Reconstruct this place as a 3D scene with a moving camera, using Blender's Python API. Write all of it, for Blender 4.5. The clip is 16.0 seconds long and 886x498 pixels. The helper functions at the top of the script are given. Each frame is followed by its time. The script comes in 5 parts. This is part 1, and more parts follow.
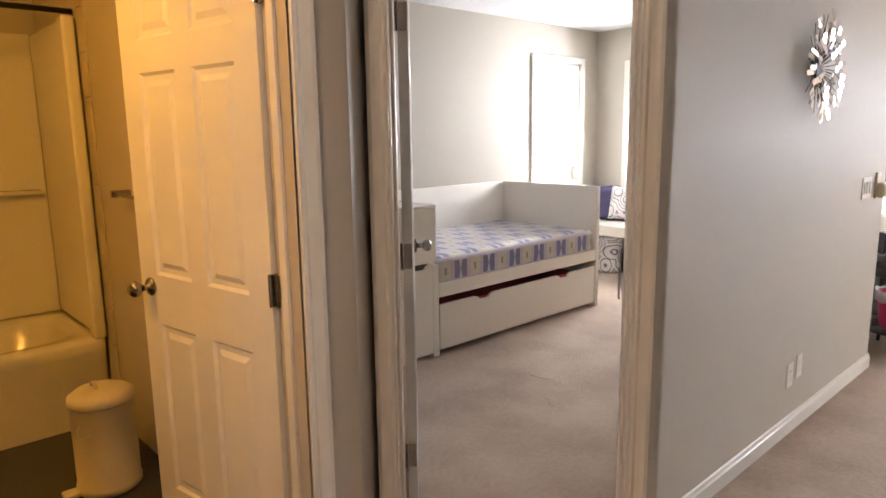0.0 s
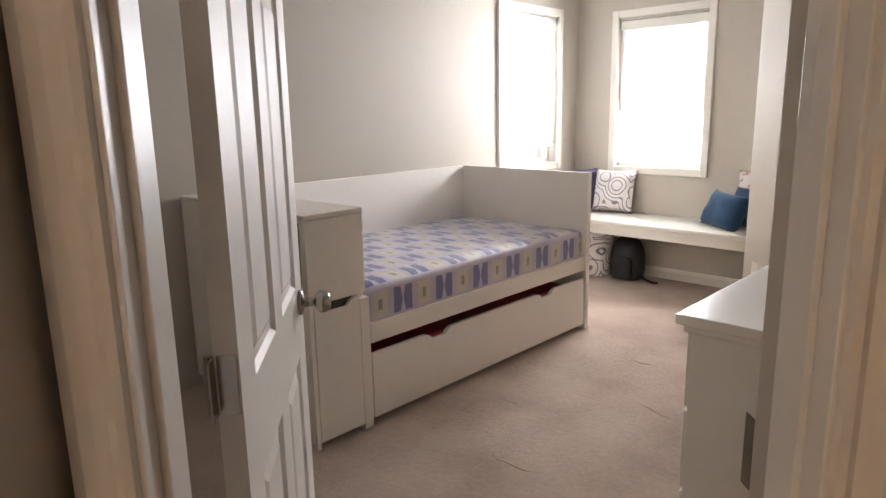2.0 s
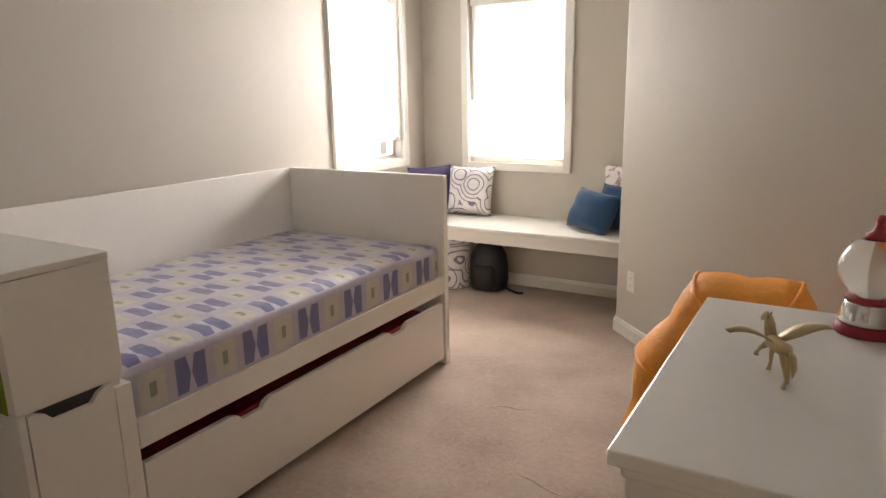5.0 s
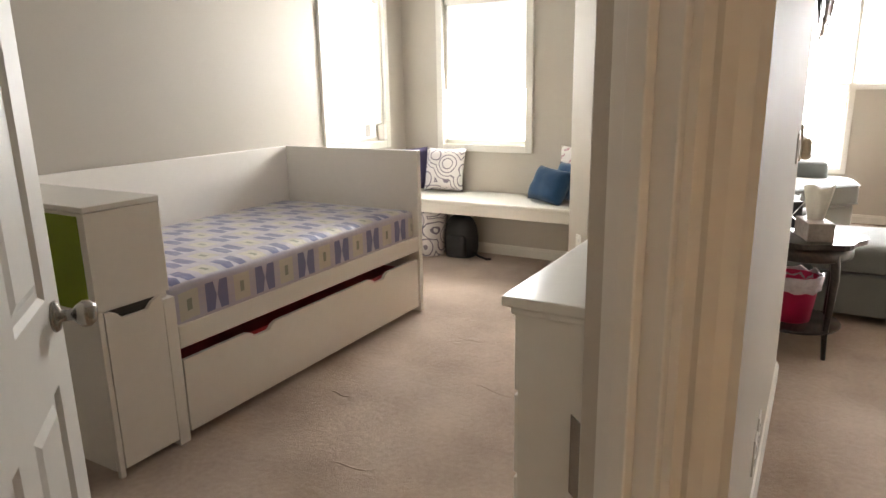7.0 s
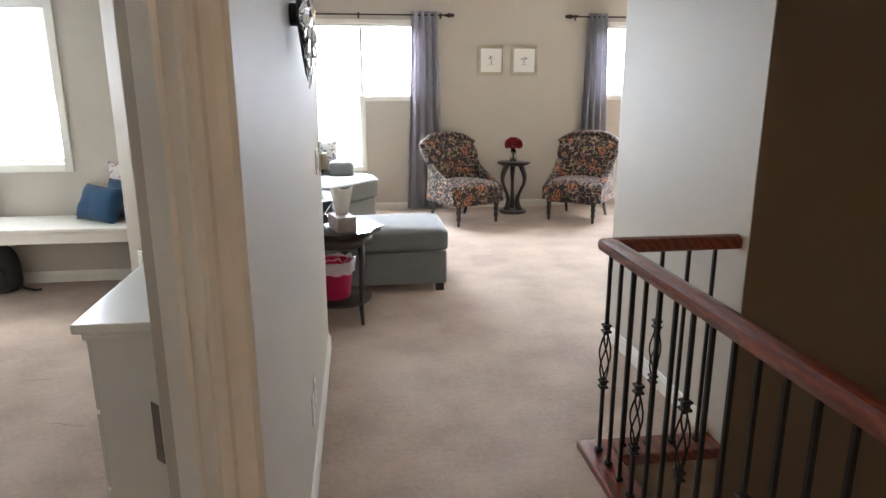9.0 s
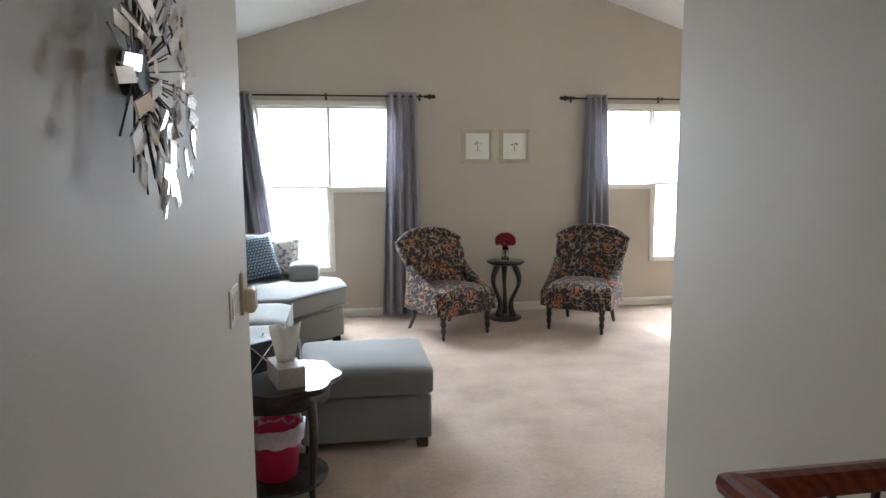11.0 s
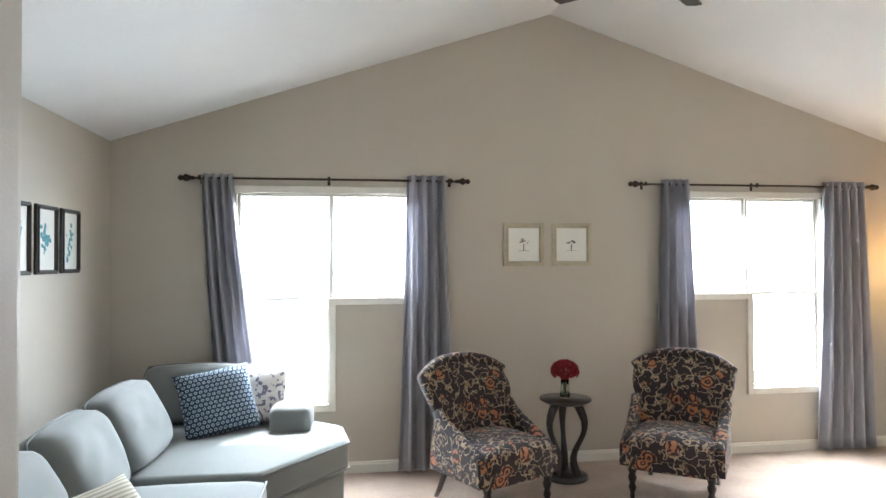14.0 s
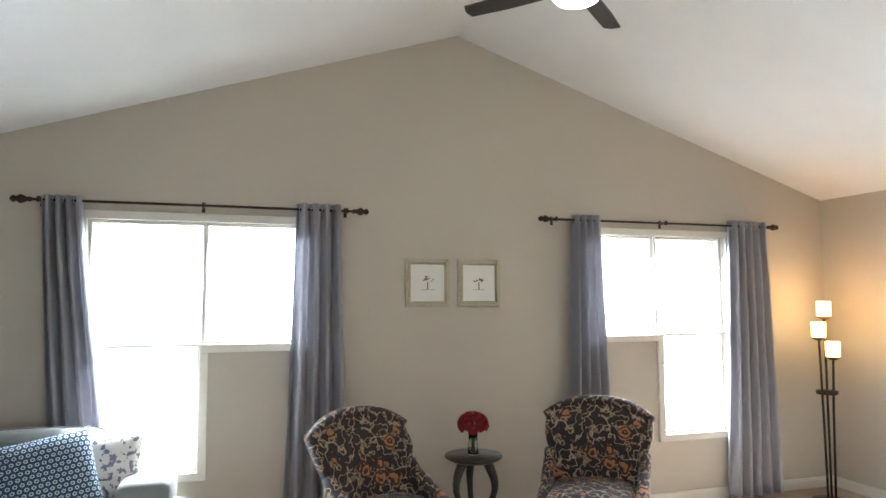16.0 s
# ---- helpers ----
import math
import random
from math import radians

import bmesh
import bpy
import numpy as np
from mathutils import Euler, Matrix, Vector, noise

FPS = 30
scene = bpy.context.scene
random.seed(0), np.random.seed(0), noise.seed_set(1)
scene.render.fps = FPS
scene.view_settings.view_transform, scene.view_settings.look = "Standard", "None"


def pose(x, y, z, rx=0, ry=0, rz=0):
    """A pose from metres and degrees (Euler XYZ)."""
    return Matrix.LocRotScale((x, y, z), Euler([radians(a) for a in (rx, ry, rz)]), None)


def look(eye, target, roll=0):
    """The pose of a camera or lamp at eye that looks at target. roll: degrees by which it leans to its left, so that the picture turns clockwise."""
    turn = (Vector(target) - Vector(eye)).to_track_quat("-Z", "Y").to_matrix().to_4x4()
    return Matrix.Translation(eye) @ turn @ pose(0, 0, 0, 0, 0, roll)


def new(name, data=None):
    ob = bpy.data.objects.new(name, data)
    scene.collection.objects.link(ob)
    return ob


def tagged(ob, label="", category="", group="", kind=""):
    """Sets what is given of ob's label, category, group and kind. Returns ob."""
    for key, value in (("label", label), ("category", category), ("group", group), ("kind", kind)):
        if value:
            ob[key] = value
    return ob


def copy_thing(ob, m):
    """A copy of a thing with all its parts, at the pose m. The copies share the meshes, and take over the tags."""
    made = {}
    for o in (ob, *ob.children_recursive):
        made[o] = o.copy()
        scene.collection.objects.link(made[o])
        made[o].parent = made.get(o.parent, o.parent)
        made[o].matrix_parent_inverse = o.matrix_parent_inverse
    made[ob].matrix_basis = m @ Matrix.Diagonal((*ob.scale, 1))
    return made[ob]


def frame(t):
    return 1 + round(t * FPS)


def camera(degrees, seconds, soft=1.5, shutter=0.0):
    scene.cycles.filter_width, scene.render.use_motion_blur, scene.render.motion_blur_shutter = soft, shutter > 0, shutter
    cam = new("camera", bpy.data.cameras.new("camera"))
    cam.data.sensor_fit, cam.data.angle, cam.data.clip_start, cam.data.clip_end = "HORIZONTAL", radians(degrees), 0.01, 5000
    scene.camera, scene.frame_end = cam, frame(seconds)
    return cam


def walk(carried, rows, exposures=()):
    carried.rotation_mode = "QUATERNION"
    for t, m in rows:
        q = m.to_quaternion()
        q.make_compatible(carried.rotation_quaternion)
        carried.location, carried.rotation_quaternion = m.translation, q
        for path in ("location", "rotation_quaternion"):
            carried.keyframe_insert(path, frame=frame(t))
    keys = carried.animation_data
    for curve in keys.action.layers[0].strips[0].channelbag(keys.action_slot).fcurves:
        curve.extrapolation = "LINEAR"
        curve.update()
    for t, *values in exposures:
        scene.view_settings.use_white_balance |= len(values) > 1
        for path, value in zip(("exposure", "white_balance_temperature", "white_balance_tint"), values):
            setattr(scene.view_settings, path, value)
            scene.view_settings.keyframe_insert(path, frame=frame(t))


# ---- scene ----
cam = camera(67.9, 16.0)
PATH = [
    (0, (0.195, 0.538, 1.419), (-1.249, 1.878, 1.074), -0.8),
    (0.5, (-0.05, 0.739, 1.419), (-1.476, 2.093, 1.056), -0.6),
    (1, (-0.275, 1.006, 1.402), (-1.678, 2.38, 1.022), -0.7),
    (1.5, (-0.494, 1.272, 1.382), (-1.874, 2.665, 0.989), -1.0),
    (2, (-0.716, 1.566, 1.376), (-2.071, 2.978, 0.961), -1.1),
    (2.5, (-0.886, 1.872, 1.364), (-2.217, 3.301, 0.935), -1.3),
    (3, (-1.03, 2.089, 1.37), (-2.33, 3.541, 0.921), -1.1),
    (3.5, (-1.112, 2.256, 1.391), (-2.324, 3.775, 0.919), -1.2),
    (4, (-1.163, 2.291, 1.379), (-2.25, 3.903, 0.912), -1.2),
    (4.2, (-1.174, 2.302, 1.38), (-2.235, 3.932, 0.915), -1.2),
    (6.3, (-1.023, 2.013, 1.378), (-2.004, 3.695, 0.921), -1.0),
    (6.5, (-0.95, 1.943, 1.376), (-1.939, 3.62, 0.918), -1.2),
    (6.9, (-0.8, 1.805, 1.349), (-1.782, 3.482, 0.875), -1.0),
    (7, (-0.769, 1.756, 1.346), (-1.737, 3.44, 0.868), -1.0),
    (7.5, (-0.658, 1.548, 1.365), (-1.239, 3.394, 0.861), -0.7),
    (8, (-0.635, 1.403, 1.386), (-0.745, 3.332, 0.868), -0.3),
    (8.5, (-0.654, 1.331, 1.427), (-0.52, 3.26, 0.913), -0.0),
    (9, (-0.652, 1.432, 1.46), (-0.405, 3.355, 0.97), -0.1),
    (9.5, (-0.625, 1.64, 1.488), (-0.344, 3.577, 1.078), -0.4),
    (12, (-0.481, 3.232, 1.532), (-0.153, 5.195, 1.334), -0.2),
    (12.5, (-0.46, 3.53, 1.536), (-0.152, 5.499, 1.374), -0.3),
    (13, (-0.446, 3.791, 1.549), (-0.148, 5.765, 1.424), -0.3),
    (13.5, (-0.447, 4.001, 1.58), (-0.165, 5.98, 1.508), -0.2),
    (14, (-0.485, 4.166, 1.596), (-0.188, 6.144, 1.627), -0.2),
    (14.5, (-0.468, 4.292, 1.63), (-0.137, 6.263, 1.715), -0.2),
    (15, (-0.417, 4.414, 1.637), (-0.027, 6.37, 1.783), -0.4),
    (15.5, (-0.403, 4.534, 1.624), (0.079, 6.468, 1.795), -0.3),
    (16, (-0.41, 4.688, 1.602), (0.197, 6.588, 1.75), -0.1),
]
EXPOSURES = [(0, 1.65, 6400, 17), (1.5, 1.4, 6350, 20), (2.5, 1.3, 6750, 17), (4, 1.12, 7000, 19), (6.5, 1.12, 7000, 16), (7.5, 1.5, 6450, 11), (9, 1.25, 5950, 11), (9.7, 1.2, 6000, 11),
             (11.8, 0.45, 5700, 7), (12.5, 0.45, 5700, 7), (13.5, 0.8, 5750, 7), (15, 1.1, 5800, 6), (16, 0.97, 5800, 6)]
walk(cam, [(t, look(eye, target, roll)) for t, eye, target, roll in PATH], EXPOSURES)

# ---- world, sun, window light, exposure ----
world = bpy.data.worlds.new("sky")
scene.world = world
world.use_nodes = True
wn = world.node_tree
sky = wn.nodes.new("ShaderNodeTexSky")
sky.sky_type, sky.sun_disc = "NISHITA", False
sky.sun_elevation, sky.sun_rotation = radians(54), radians(-1)
bg = wn.nodes["Background"]
bg.inputs[1].default_value = 0.15
wn.links.new(sky.outputs[0], bg.inputs[0])
sun = new("sun", bpy.data.lights.new("sun", "SUN"))
sun.data.energy, sun.data.angle, sun.data.color = 5.0, radians(0.6), (1, 0.95, 0.88)
sun.matrix_world = look((0.0, 9.2, 11.0), (0.15, 2.0, 1.0))


def window_light(name, x, y, z, w, h, aim, watts, colour=(0.93, 0.97, 1.0), spread=180):
    li = bpy.data.lights.new(name, "AREA")
    li.shape, li.size, li.size_y, li.energy, li.color = "RECTANGLE", w, h, watts, colour
    li.spread = radians(spread)
    ob = new(name, li)
    ob.matrix_world = look((x, y, z), (x + aim[0], y + aim[1], z + aim[2]))
    return ob


def bulb(name, x, y, z, watts, colour, r=0.04):
    li = bpy.data.lights.new(name, "POINT")
    li.energy, li.color, li.shadow_soft_size = watts, colour, r
    ob = new(name, li)
    ob.location = (x, y, z)
    return ob


WARM = (1.0, 0.60, 0.22)
DOWN = (0, -1, -0.66)
window_light("daylight_living_left", -0.58, 9.33, 1.70, 1.34, 0.74, DOWN, 46, spread=142)
window_light("daylight_living_left_low", -0.93, 9.33, 0.91, 0.64, 0.72, DOWN, 22, spread=135)
window_light("daylight_living_right", 2.80, 9.33, 1.70, 1.30, 0.74, DOWN, 46, spread=142)
window_light("daylight_living_right_low", 3.15, 9.33, 0.91, 0.60, 0.72, DOWN, 22, spread=135)
window_light("daylight_bench_window", -3.127, 6.566, 1.475, 0.70, 1.06, (0, -1, -0.06), 29, spread=135)
window_light("daylight_bed_window", -4.02, 5.89, 1.51, 0.68, 1.14, (1, 0, 0), 6)
bulb("bathroom_bulb", -2.0, 0.35, 2.2, 12.5, (1.0, 0.47, 0.06), 0.08)
bulb("hall_bulb", -0.25, 0.1, 2.27, 10, (1.0, 0.70, 0.45), 0.1)
bulb("fan_bulb", 1.13, 7.42, 2.98, 1.5, (1, 0.9, 0.75), 0.1)


# ---- materials ----
def mat(name, col, rough=0.6, metal=0.0, vary=0.08, scale=4.0, fine=60.0, bump=0.0, spec=0.5, sheen=0.0, coat=0.0, by_random=0.0):
    """A surface with two scales of colour variation and a fine relief."""
    m = bpy.data.materials.new(name)
    m.use_nodes = True
    t = m.node_tree
    b = t.nodes["Principled BSDF"]
    b.inputs["Roughness"].default_value = rough
    b.inputs["Metallic"].default_value = metal
    b.inputs["Specular IOR Level"].default_value = spec
    b.inputs["Sheen Weight"].default_value = sheen
    b.inputs["Coat Weight"].default_value = coat
    tc = t.nodes.new("ShaderNodeTexCoord")
    n1, n2 = t.nodes.new("ShaderNodeTexNoise"), t.nodes.new("ShaderNodeTexNoise")
    for n, s in ((n1, scale), (n2, fine)):
        n.inputs["Scale"].default_value = s
        n.inputs["Detail"].default_value = 4
        t.links.new(tc.outputs["Object"], n.inputs["Vector"])
    add = t.nodes.new("ShaderNodeMath")
    add.operation = "ADD"
    t.links.new(n1.outputs[0], add.inputs[0])
    t.links.new(n2.outputs[0], add.inputs[1])
    r = t.nodes.new("ShaderNodeMapRange")
    r.inputs[1].default_value, r.inputs[2].default_value = 0.6, 1.4
    r.inputs[3].default_value, r.inputs[4].default_value = 1 - vary, 1 + vary
    t.links.new(add.outputs[0], r.inputs[0])
    mul = t.nodes.new("ShaderNodeVectorMath")
    mul.operation = "SCALE"
    mul.inputs[0].default_value = col
    t.links.new(r.outputs[0], mul.inputs["Scale"])
    t.links.new(mul.outputs[0], b.inputs["Base Color"])
    if bump:
        bp = t.nodes.new("ShaderNodeBump")
        bp.inputs["Strength"].default_value = bump
        bp.inputs["Distance"].default_value = 0.004
        t.links.new(n2.outputs[0], bp.inputs["Height"])
        t.links.new(bp.outputs[0], b.inputs["Normal"])
    return m


class Nodes:
    """Small arithmetic on shader values."""

    def __init__(self, name, rough=0.8, sheen=0.0):
        self.m = bpy.data.materials.new(name)
        self.m.use_nodes = True
        self.t = self.m.node_tree
        self.b = self.t.nodes["Principled BSDF"]
        self.b.inputs["Roughness"].default_value = rough
        self.b.inputs["Sheen Weight"].default_value = sheen
        self.co = self.t.nodes.new("ShaderNodeTexCoord").outputs["Object"]

    def math(self, op, a, b=0.0, c=0.0):
        n = self.t.nodes.new("ShaderNodeMath")
        n.operation = op
        for i, v in enumerate((a, b, c)):
            if isinstance(v, (int, float)):
                n.inputs[i].default_value = v
            else:
                self.t.links.new(v, n.inputs[i])
        return n.outputs[0]

    def split(self):
        n = self.t.nodes.new("ShaderNodeSeparateXYZ")
        self.t.links.new(self.co, n.inputs[0])
        return n.outputs

    def noise(self, scale, detail=3.0, vector=None):
        n = self.t.nodes.new("ShaderNodeTexNoise")
        n.inputs["Scale"].default_value, n.inputs["Detail"].default_value = scale, detail
        self.t.links.new(vector or self.co, n.inputs["Vector"])
        return n.outputs[0]

    def voronoi(self, scale):
        n = self.t.nodes.new("ShaderNodeTexVoronoi")
        n.inputs["Scale"].default_value = scale
        self.t.links.new(self.co, n.inputs["Vector"])
        return n.outputs

    def mix(self, fac, a, b):
        n = self.t.nodes.new("ShaderNodeMix")
        n.data_type = "RGBA"
        if isinstance(fac, (int, float)):
            n.inputs[0].default_value = fac
        else:
            self.t.links.new(fac, n.inputs[0])
        for i, v in ((6, a), (7, b)):
            if isinstance(v, tuple):
                n.inputs[i].default_value = (*v, 1)
            else:
                self.t.links.new(v, n.inputs[i])
        return n.outputs[2]

    def done(self, colour, height=None, strength=0.3, distance=0.004):
        self.t.links.new(colour, self.b.inputs["Base Color"])
        if height is not None:
            bp = self.t.nodes.new("ShaderNodeBump")
            bp.inputs["Strength"].default_value, bp.inputs["Distance"].default_value = strength, distance
            self.t.links.new(height, bp.inputs["Height"])
            self.t.links.new(bp.outputs[0], self.b.inputs["Normal"])
        return self.m


def carpet_material():
    n = Nodes("carpet", 0.95, 0.15)
    tuft, clump, patch, track = n.noise(260, 2), n.noise(42, 5), n.noise(2.6, 5), n.noise(0.8, 3)
    pile = n.math("ADD", n.math("MULTIPLY", patch, 0.52), n.math("MULTIPLY", track, 0.26))
    pile = n.math("ADD", pile, n.math("MULTIPLY", clump, 0.22))
    fac = n.math("MULTIPLY_ADD", n.math("SUBTRACT", pile, 0.5), 4.2, 0.5)
    c = n.mix(n.math("MINIMUM", n.math("MAXIMUM", fac, 0), 1), (0.40, 0.295, 0.22), (0.66, 0.52, 0.41))
    c = n.mix(n.math("MULTIPLY", tuft, 0.42), c, (0.24, 0.175, 0.13))
    height = n.math("ADD", tuft, n.math("ADD", n.math("MULTIPLY", clump, 0.9), n.math("MULTIPLY", patch, 1.2)))
    return n.done(c, height, 0.7, 0.008)


def mattress_material():
    """Plastic-wrapped ticking: mauve ground, slate squares with a pale hourglass, yellow patches with a dark slash."""
    n = Nodes("mattress_ticking", 0.3)
    x, y, z = n.split()
    u, v = n.math("DIVIDE", y, 0.27), n.math("DIVIDE", n.math("ADD", n.math("SUBTRACT", x, z), 0.045), 0.150)
    row = n.math("FLOOR", v)
    u2 = n.math("ADD", u, n.math("MULTIPLY", row, 0.5))
    fu, fv = n.math("FRACT", u2), n.math("FRACT", v)
    du, dv = n.math("ABSOLUTE", n.math("SUBTRACT", fu, 0.5)), n.math("ABSOLUTE", n.math("SUBTRACT", fv, 0.5))
    square = n.math("MULTIPLY", n.math("LESS_THAN", du, 0.14), n.math("LESS_THAN", dv, 0.23))
    rule = n.math("MULTIPLY", n.math("LESS_THAN", du, 0.165), n.math("LESS_THAN", n.math("ABSOLUTE", n.math("SUBTRACT", dv, 0.29)), 0.022))
    figure = n.math("MULTIPLY", n.math("LESS_THAN", dv, 0.17), n.math("LESS_THAN", du, n.math("MULTIPLY_ADD", dv, 0.24, 0.006)))
    yellow = n.math("MULTIPLY", n.math("GREATER_THAN", du, 0.36), n.math("LESS_THAN", dv, 0.30))
    side = n.math("SUBTRACT", n.math("FRACT", n.math("ADD", fu, 0.5)), 0.5)
    slant = n.math("ABSOLUTE", n.math("SUBTRACT", side, n.math("MULTIPLY", n.math("SUBTRACT", fv, 0.5), 0.55)))
    slash = n.math("MULTIPLY", n.math("LESS_THAN", slant, 0.010), n.math("LESS_THAN", dv, 0.16))
    ground = n.mix(n.noise(9), (0.52, 0.46, 0.54), (0.76, 0.71, 0.77))
    checks = n.math("MULTIPLY", n.math("LESS_THAN", n.math("FRACT", n.math("MULTIPLY", u, 4)), 0.5), n.math("LESS_THAN", n.math("FRACT", n.math("MULTIPLY", v, 2)), 0.5))
    ground = n.mix(n.math("MULTIPLY", checks, 0.30), ground, (0.74, 0.70, 0.72))
    c = n.mix(n.math("MULTIPLY", yellow, 0.6), ground, (0.72, 0.67, 0.42))
    c = n.mix(n.math("MULTIPLY", slash, 0.8), c, (0.12, 0.15, 0.10))
    c = n.mix(n.math("MULTIPLY", square, 0.78), c, n.mix(n.math("GREATER_THAN", du, 0.085), (0.10, 0.11, 0.22), (0.22, 0.23, 0.40)))
    c = n.mix(n.math("MULTIPLY", rule, 0.8), c, (0.10, 0.09, 0.20))
    c = n.mix(n.math("MULTIPLY", figure, 0.85), c, (0.70, 0.70, 0.76))
    n.b.inputs["Coat Weight"].default_value, n.b.inputs["Coat Roughness"].default_value = 0.6, 0.25
    return n.done(c, n.noise(11, 5), 0.5, 0.02)


def mattress_material():
    """Plastic-wrapped ticking: lavender ground, blue squares with a pale figure, yellow patches."""
    n = Nodes("mattress_ticking", 0.28)
    x, y, z = n.split()
    u, v = n.math("DIVIDE", y, 0.27), n.math("DIVIDE", n.math("SUBTRACT", x, z), 0.165)
    row = n.math("FLOOR", v)
    u2 = n.math("ADD", u, n.math("MULTIPLY", row, 0.5))
    fu, fv = n.math("FRACT", u2), n.math("FRACT", v)
    du, dv = n.math("ABSOLUTE", n.math("SUBTRACT", fu, 0.5)), n.math("ABSOLUTE", n.math("SUBTRACT", fv, 0.5))
    square = n.math("MULTIPLY", n.math("LESS_THAN", du, 0.21), n.math("LESS_THAN", dv, 0.36))
    figure = n.math("MULTIPLY", square, n.math("LESS_THAN", du, n.math("MULTIPLY_ADD", dv, 0.14, 0.008)))
    yellow = n.math("MULTIPLY", n.math("GREATER_THAN", du, 0.34), n.math("LESS_THAN", dv, 0.34))
    ground = n.mix(n.noise(9), (0.40, 0.37, 0.48), (0.62, 0.58, 0.64))
    bars = n.math("LESS_THAN", n.math("FRACT", n.math("MULTIPLY", v, 7)), 0.5)
    ground = n.mix(n.math("MULTIPLY", bars, 0.15), ground, (0.6, 0.52, 0.45))
    c = n.mix(n.math("MULTIPLY", yellow, 0.5), ground, (0.66, 0.62, 0.38))
    slash = n.math("MULTIPLY", n.math("MULTIPLY", n.math("GREATER_THAN", du, 0.46), n.math("LESS_THAN", dv, 0.14)), 1)
    c = n.mix(n.math("MULTIPLY", slash, 0.7), c, (0.12, 0.16, 0.1))
    c = n.mix(n.math("MULTIPLY", square, 0.88), c, (0.11, 0.12, 0.29))
    c = n.mix(n.math("MULTIPLY", figure, 0.85), c, (0.62, 0.6, 0.7))
    n.b.inputs["Coat Weight"].default_value, n.b.inputs["Coat Roughness"].default_value = 0.5, 0.22
    return n.done(c, n.noise(11, 5), 0.5, 0.02)


def floral_material():
    """Near-black upholstery with rust blossoms and cream scrolls."""
    n = Nodes("floral_upholstery", 0.75, 0.1)
    d = n.voronoi(6.5)[0]
    petals = n.math("SINE", n.math("MULTIPLY", n.math("ADD", d, n.math("MULTIPLY", n.noise(18), 0.5)), 34))
    edge = n.math("ADD", d, n.math("MULTIPLY", n.noise(15, 2), 0.6))
    bloom = n.math("LESS_THAN", edge, 0.60)
    scroll = n.math("LESS_THAN", n.math("ABSOLUTE", n.math("SUBTRACT", n.noise(15, 1.5), 0.5)), 0.020)
    leaf = n.math("MULTIPLY", n.math("GREATER_THAN", n.noise(26, 1.0), 0.62), n.math("GREATER_THAN", n.math("SINE", n.math("MULTIPLY", n.noise(60, 1.0), 50)), -0.3))
    c = n.mix(n.noise(120), (0.012, 0.007, 0.009), (0.03, 0.018, 0.02))
    c = n.mix(n.math("MULTIPLY", scroll, 0.6), c, (0.52, 0.40, 0.26))
    c = n.mix(n.math("MULTIPLY", leaf, 0.75), c, (0.46, 0.31, 0.18))
    red = n.mix(n.math("GREATER_THAN", petals, -0.2), (0.03, 0.015, 0.015), (0.40, 0.15, 0.065))
    c = n.mix(n.math("MULTIPLY", bloom, 0.95), c, red)
    return n.done(c, n.noise(300, 2), 0.3)


def wood_material(name, dark, light, rough, coat=0.3):
    n = Nodes(name, rough)
    x, y, z = n.split()
    w = n.math("SINE", n.math("ADD", n.math("MULTIPLY", n.math("ADD", x, z), 170), n.math("MULTIPLY", n.noise(5, 4), 26)))
    f = n.math("MULTIPLY_ADD", w, 0.3, n.math("MULTIPLY", n.noise(40), 0.8))
    n.b.inputs["Coat Weight"].default_value = coat
    return n.done(n.mix(f, dark, light), n.noise(90), 0.08)


def dots_material():
    n = Nodes("blue_ring_print", 0.85)
    x, y, z = n.split()
    v = n.math("DIVIDE", z, 0.027)
    u = n.math("ADD", n.math("DIVIDE", x, 0.030), n.math("MULTIPLY", n.math("FLOOR", v), 0.5))
    du, dv = n.math("SUBTRACT", n.math("FRACT", u), 0.5), n.math("SUBTRACT", n.math("FRACT", v), 0.5)
    d = n.math("SQRT", n.math("ADD", n.math("MULTIPLY", du, du), n.math("MULTIPLY", dv, dv)))
    ring = n.math("LESS_THAN", n.math("ABSOLUTE", n.math("SUBTRACT", d, 0.26)), 0.09)
    return n.done(n.mix(ring, (0.018, 0.04, 0.075), (0.38, 0.45, 0.5)), n.noise(300), 0.3)


def paisley_material():
    n = Nodes("paisley_print", 0.85)
    a = n.math("SINE", n.math("MULTIPLY", n.math("ADD", n.voronoi(5)[0], n.math("MULTIPLY", n.noise(6), 0.2)), 44))
    line = n.math("GREATER_THAN", a, 0.72)
    return n.done(n.mix(n.math("MULTIPLY", line, 0.85), (0.72, 0.68, 0.66), (0.12, 0.09, 0.14)), n.noise(300), 0.3)


def stripe_material():
    n = Nodes("striped_ticking", 0.85)
    x, y, z = n.split()
    s = n.math("LESS_THAN", n.math("FRACT", n.math("MULTIPLY", z, 60)), 0.4)
    return n.done(n.mix(n.math("MULTIPLY", s, 0.6), (0.5, 0.46, 0.36), (0.16, 0.14, 0.11)), n.noise(300), 0.3)


def blossom_material(name="blossom_print", ink=(0.42, 0.16, 0.2)):
    n = Nodes(name, 0.85)
    b = n.math("GREATER_THAN", n.noise(34, 2), 0.56)
    return n.done(n.mix(n.math("MULTIPLY", b, 0.8), (0.74, 0.7, 0.66), ink), n.noise(300), 0.3)


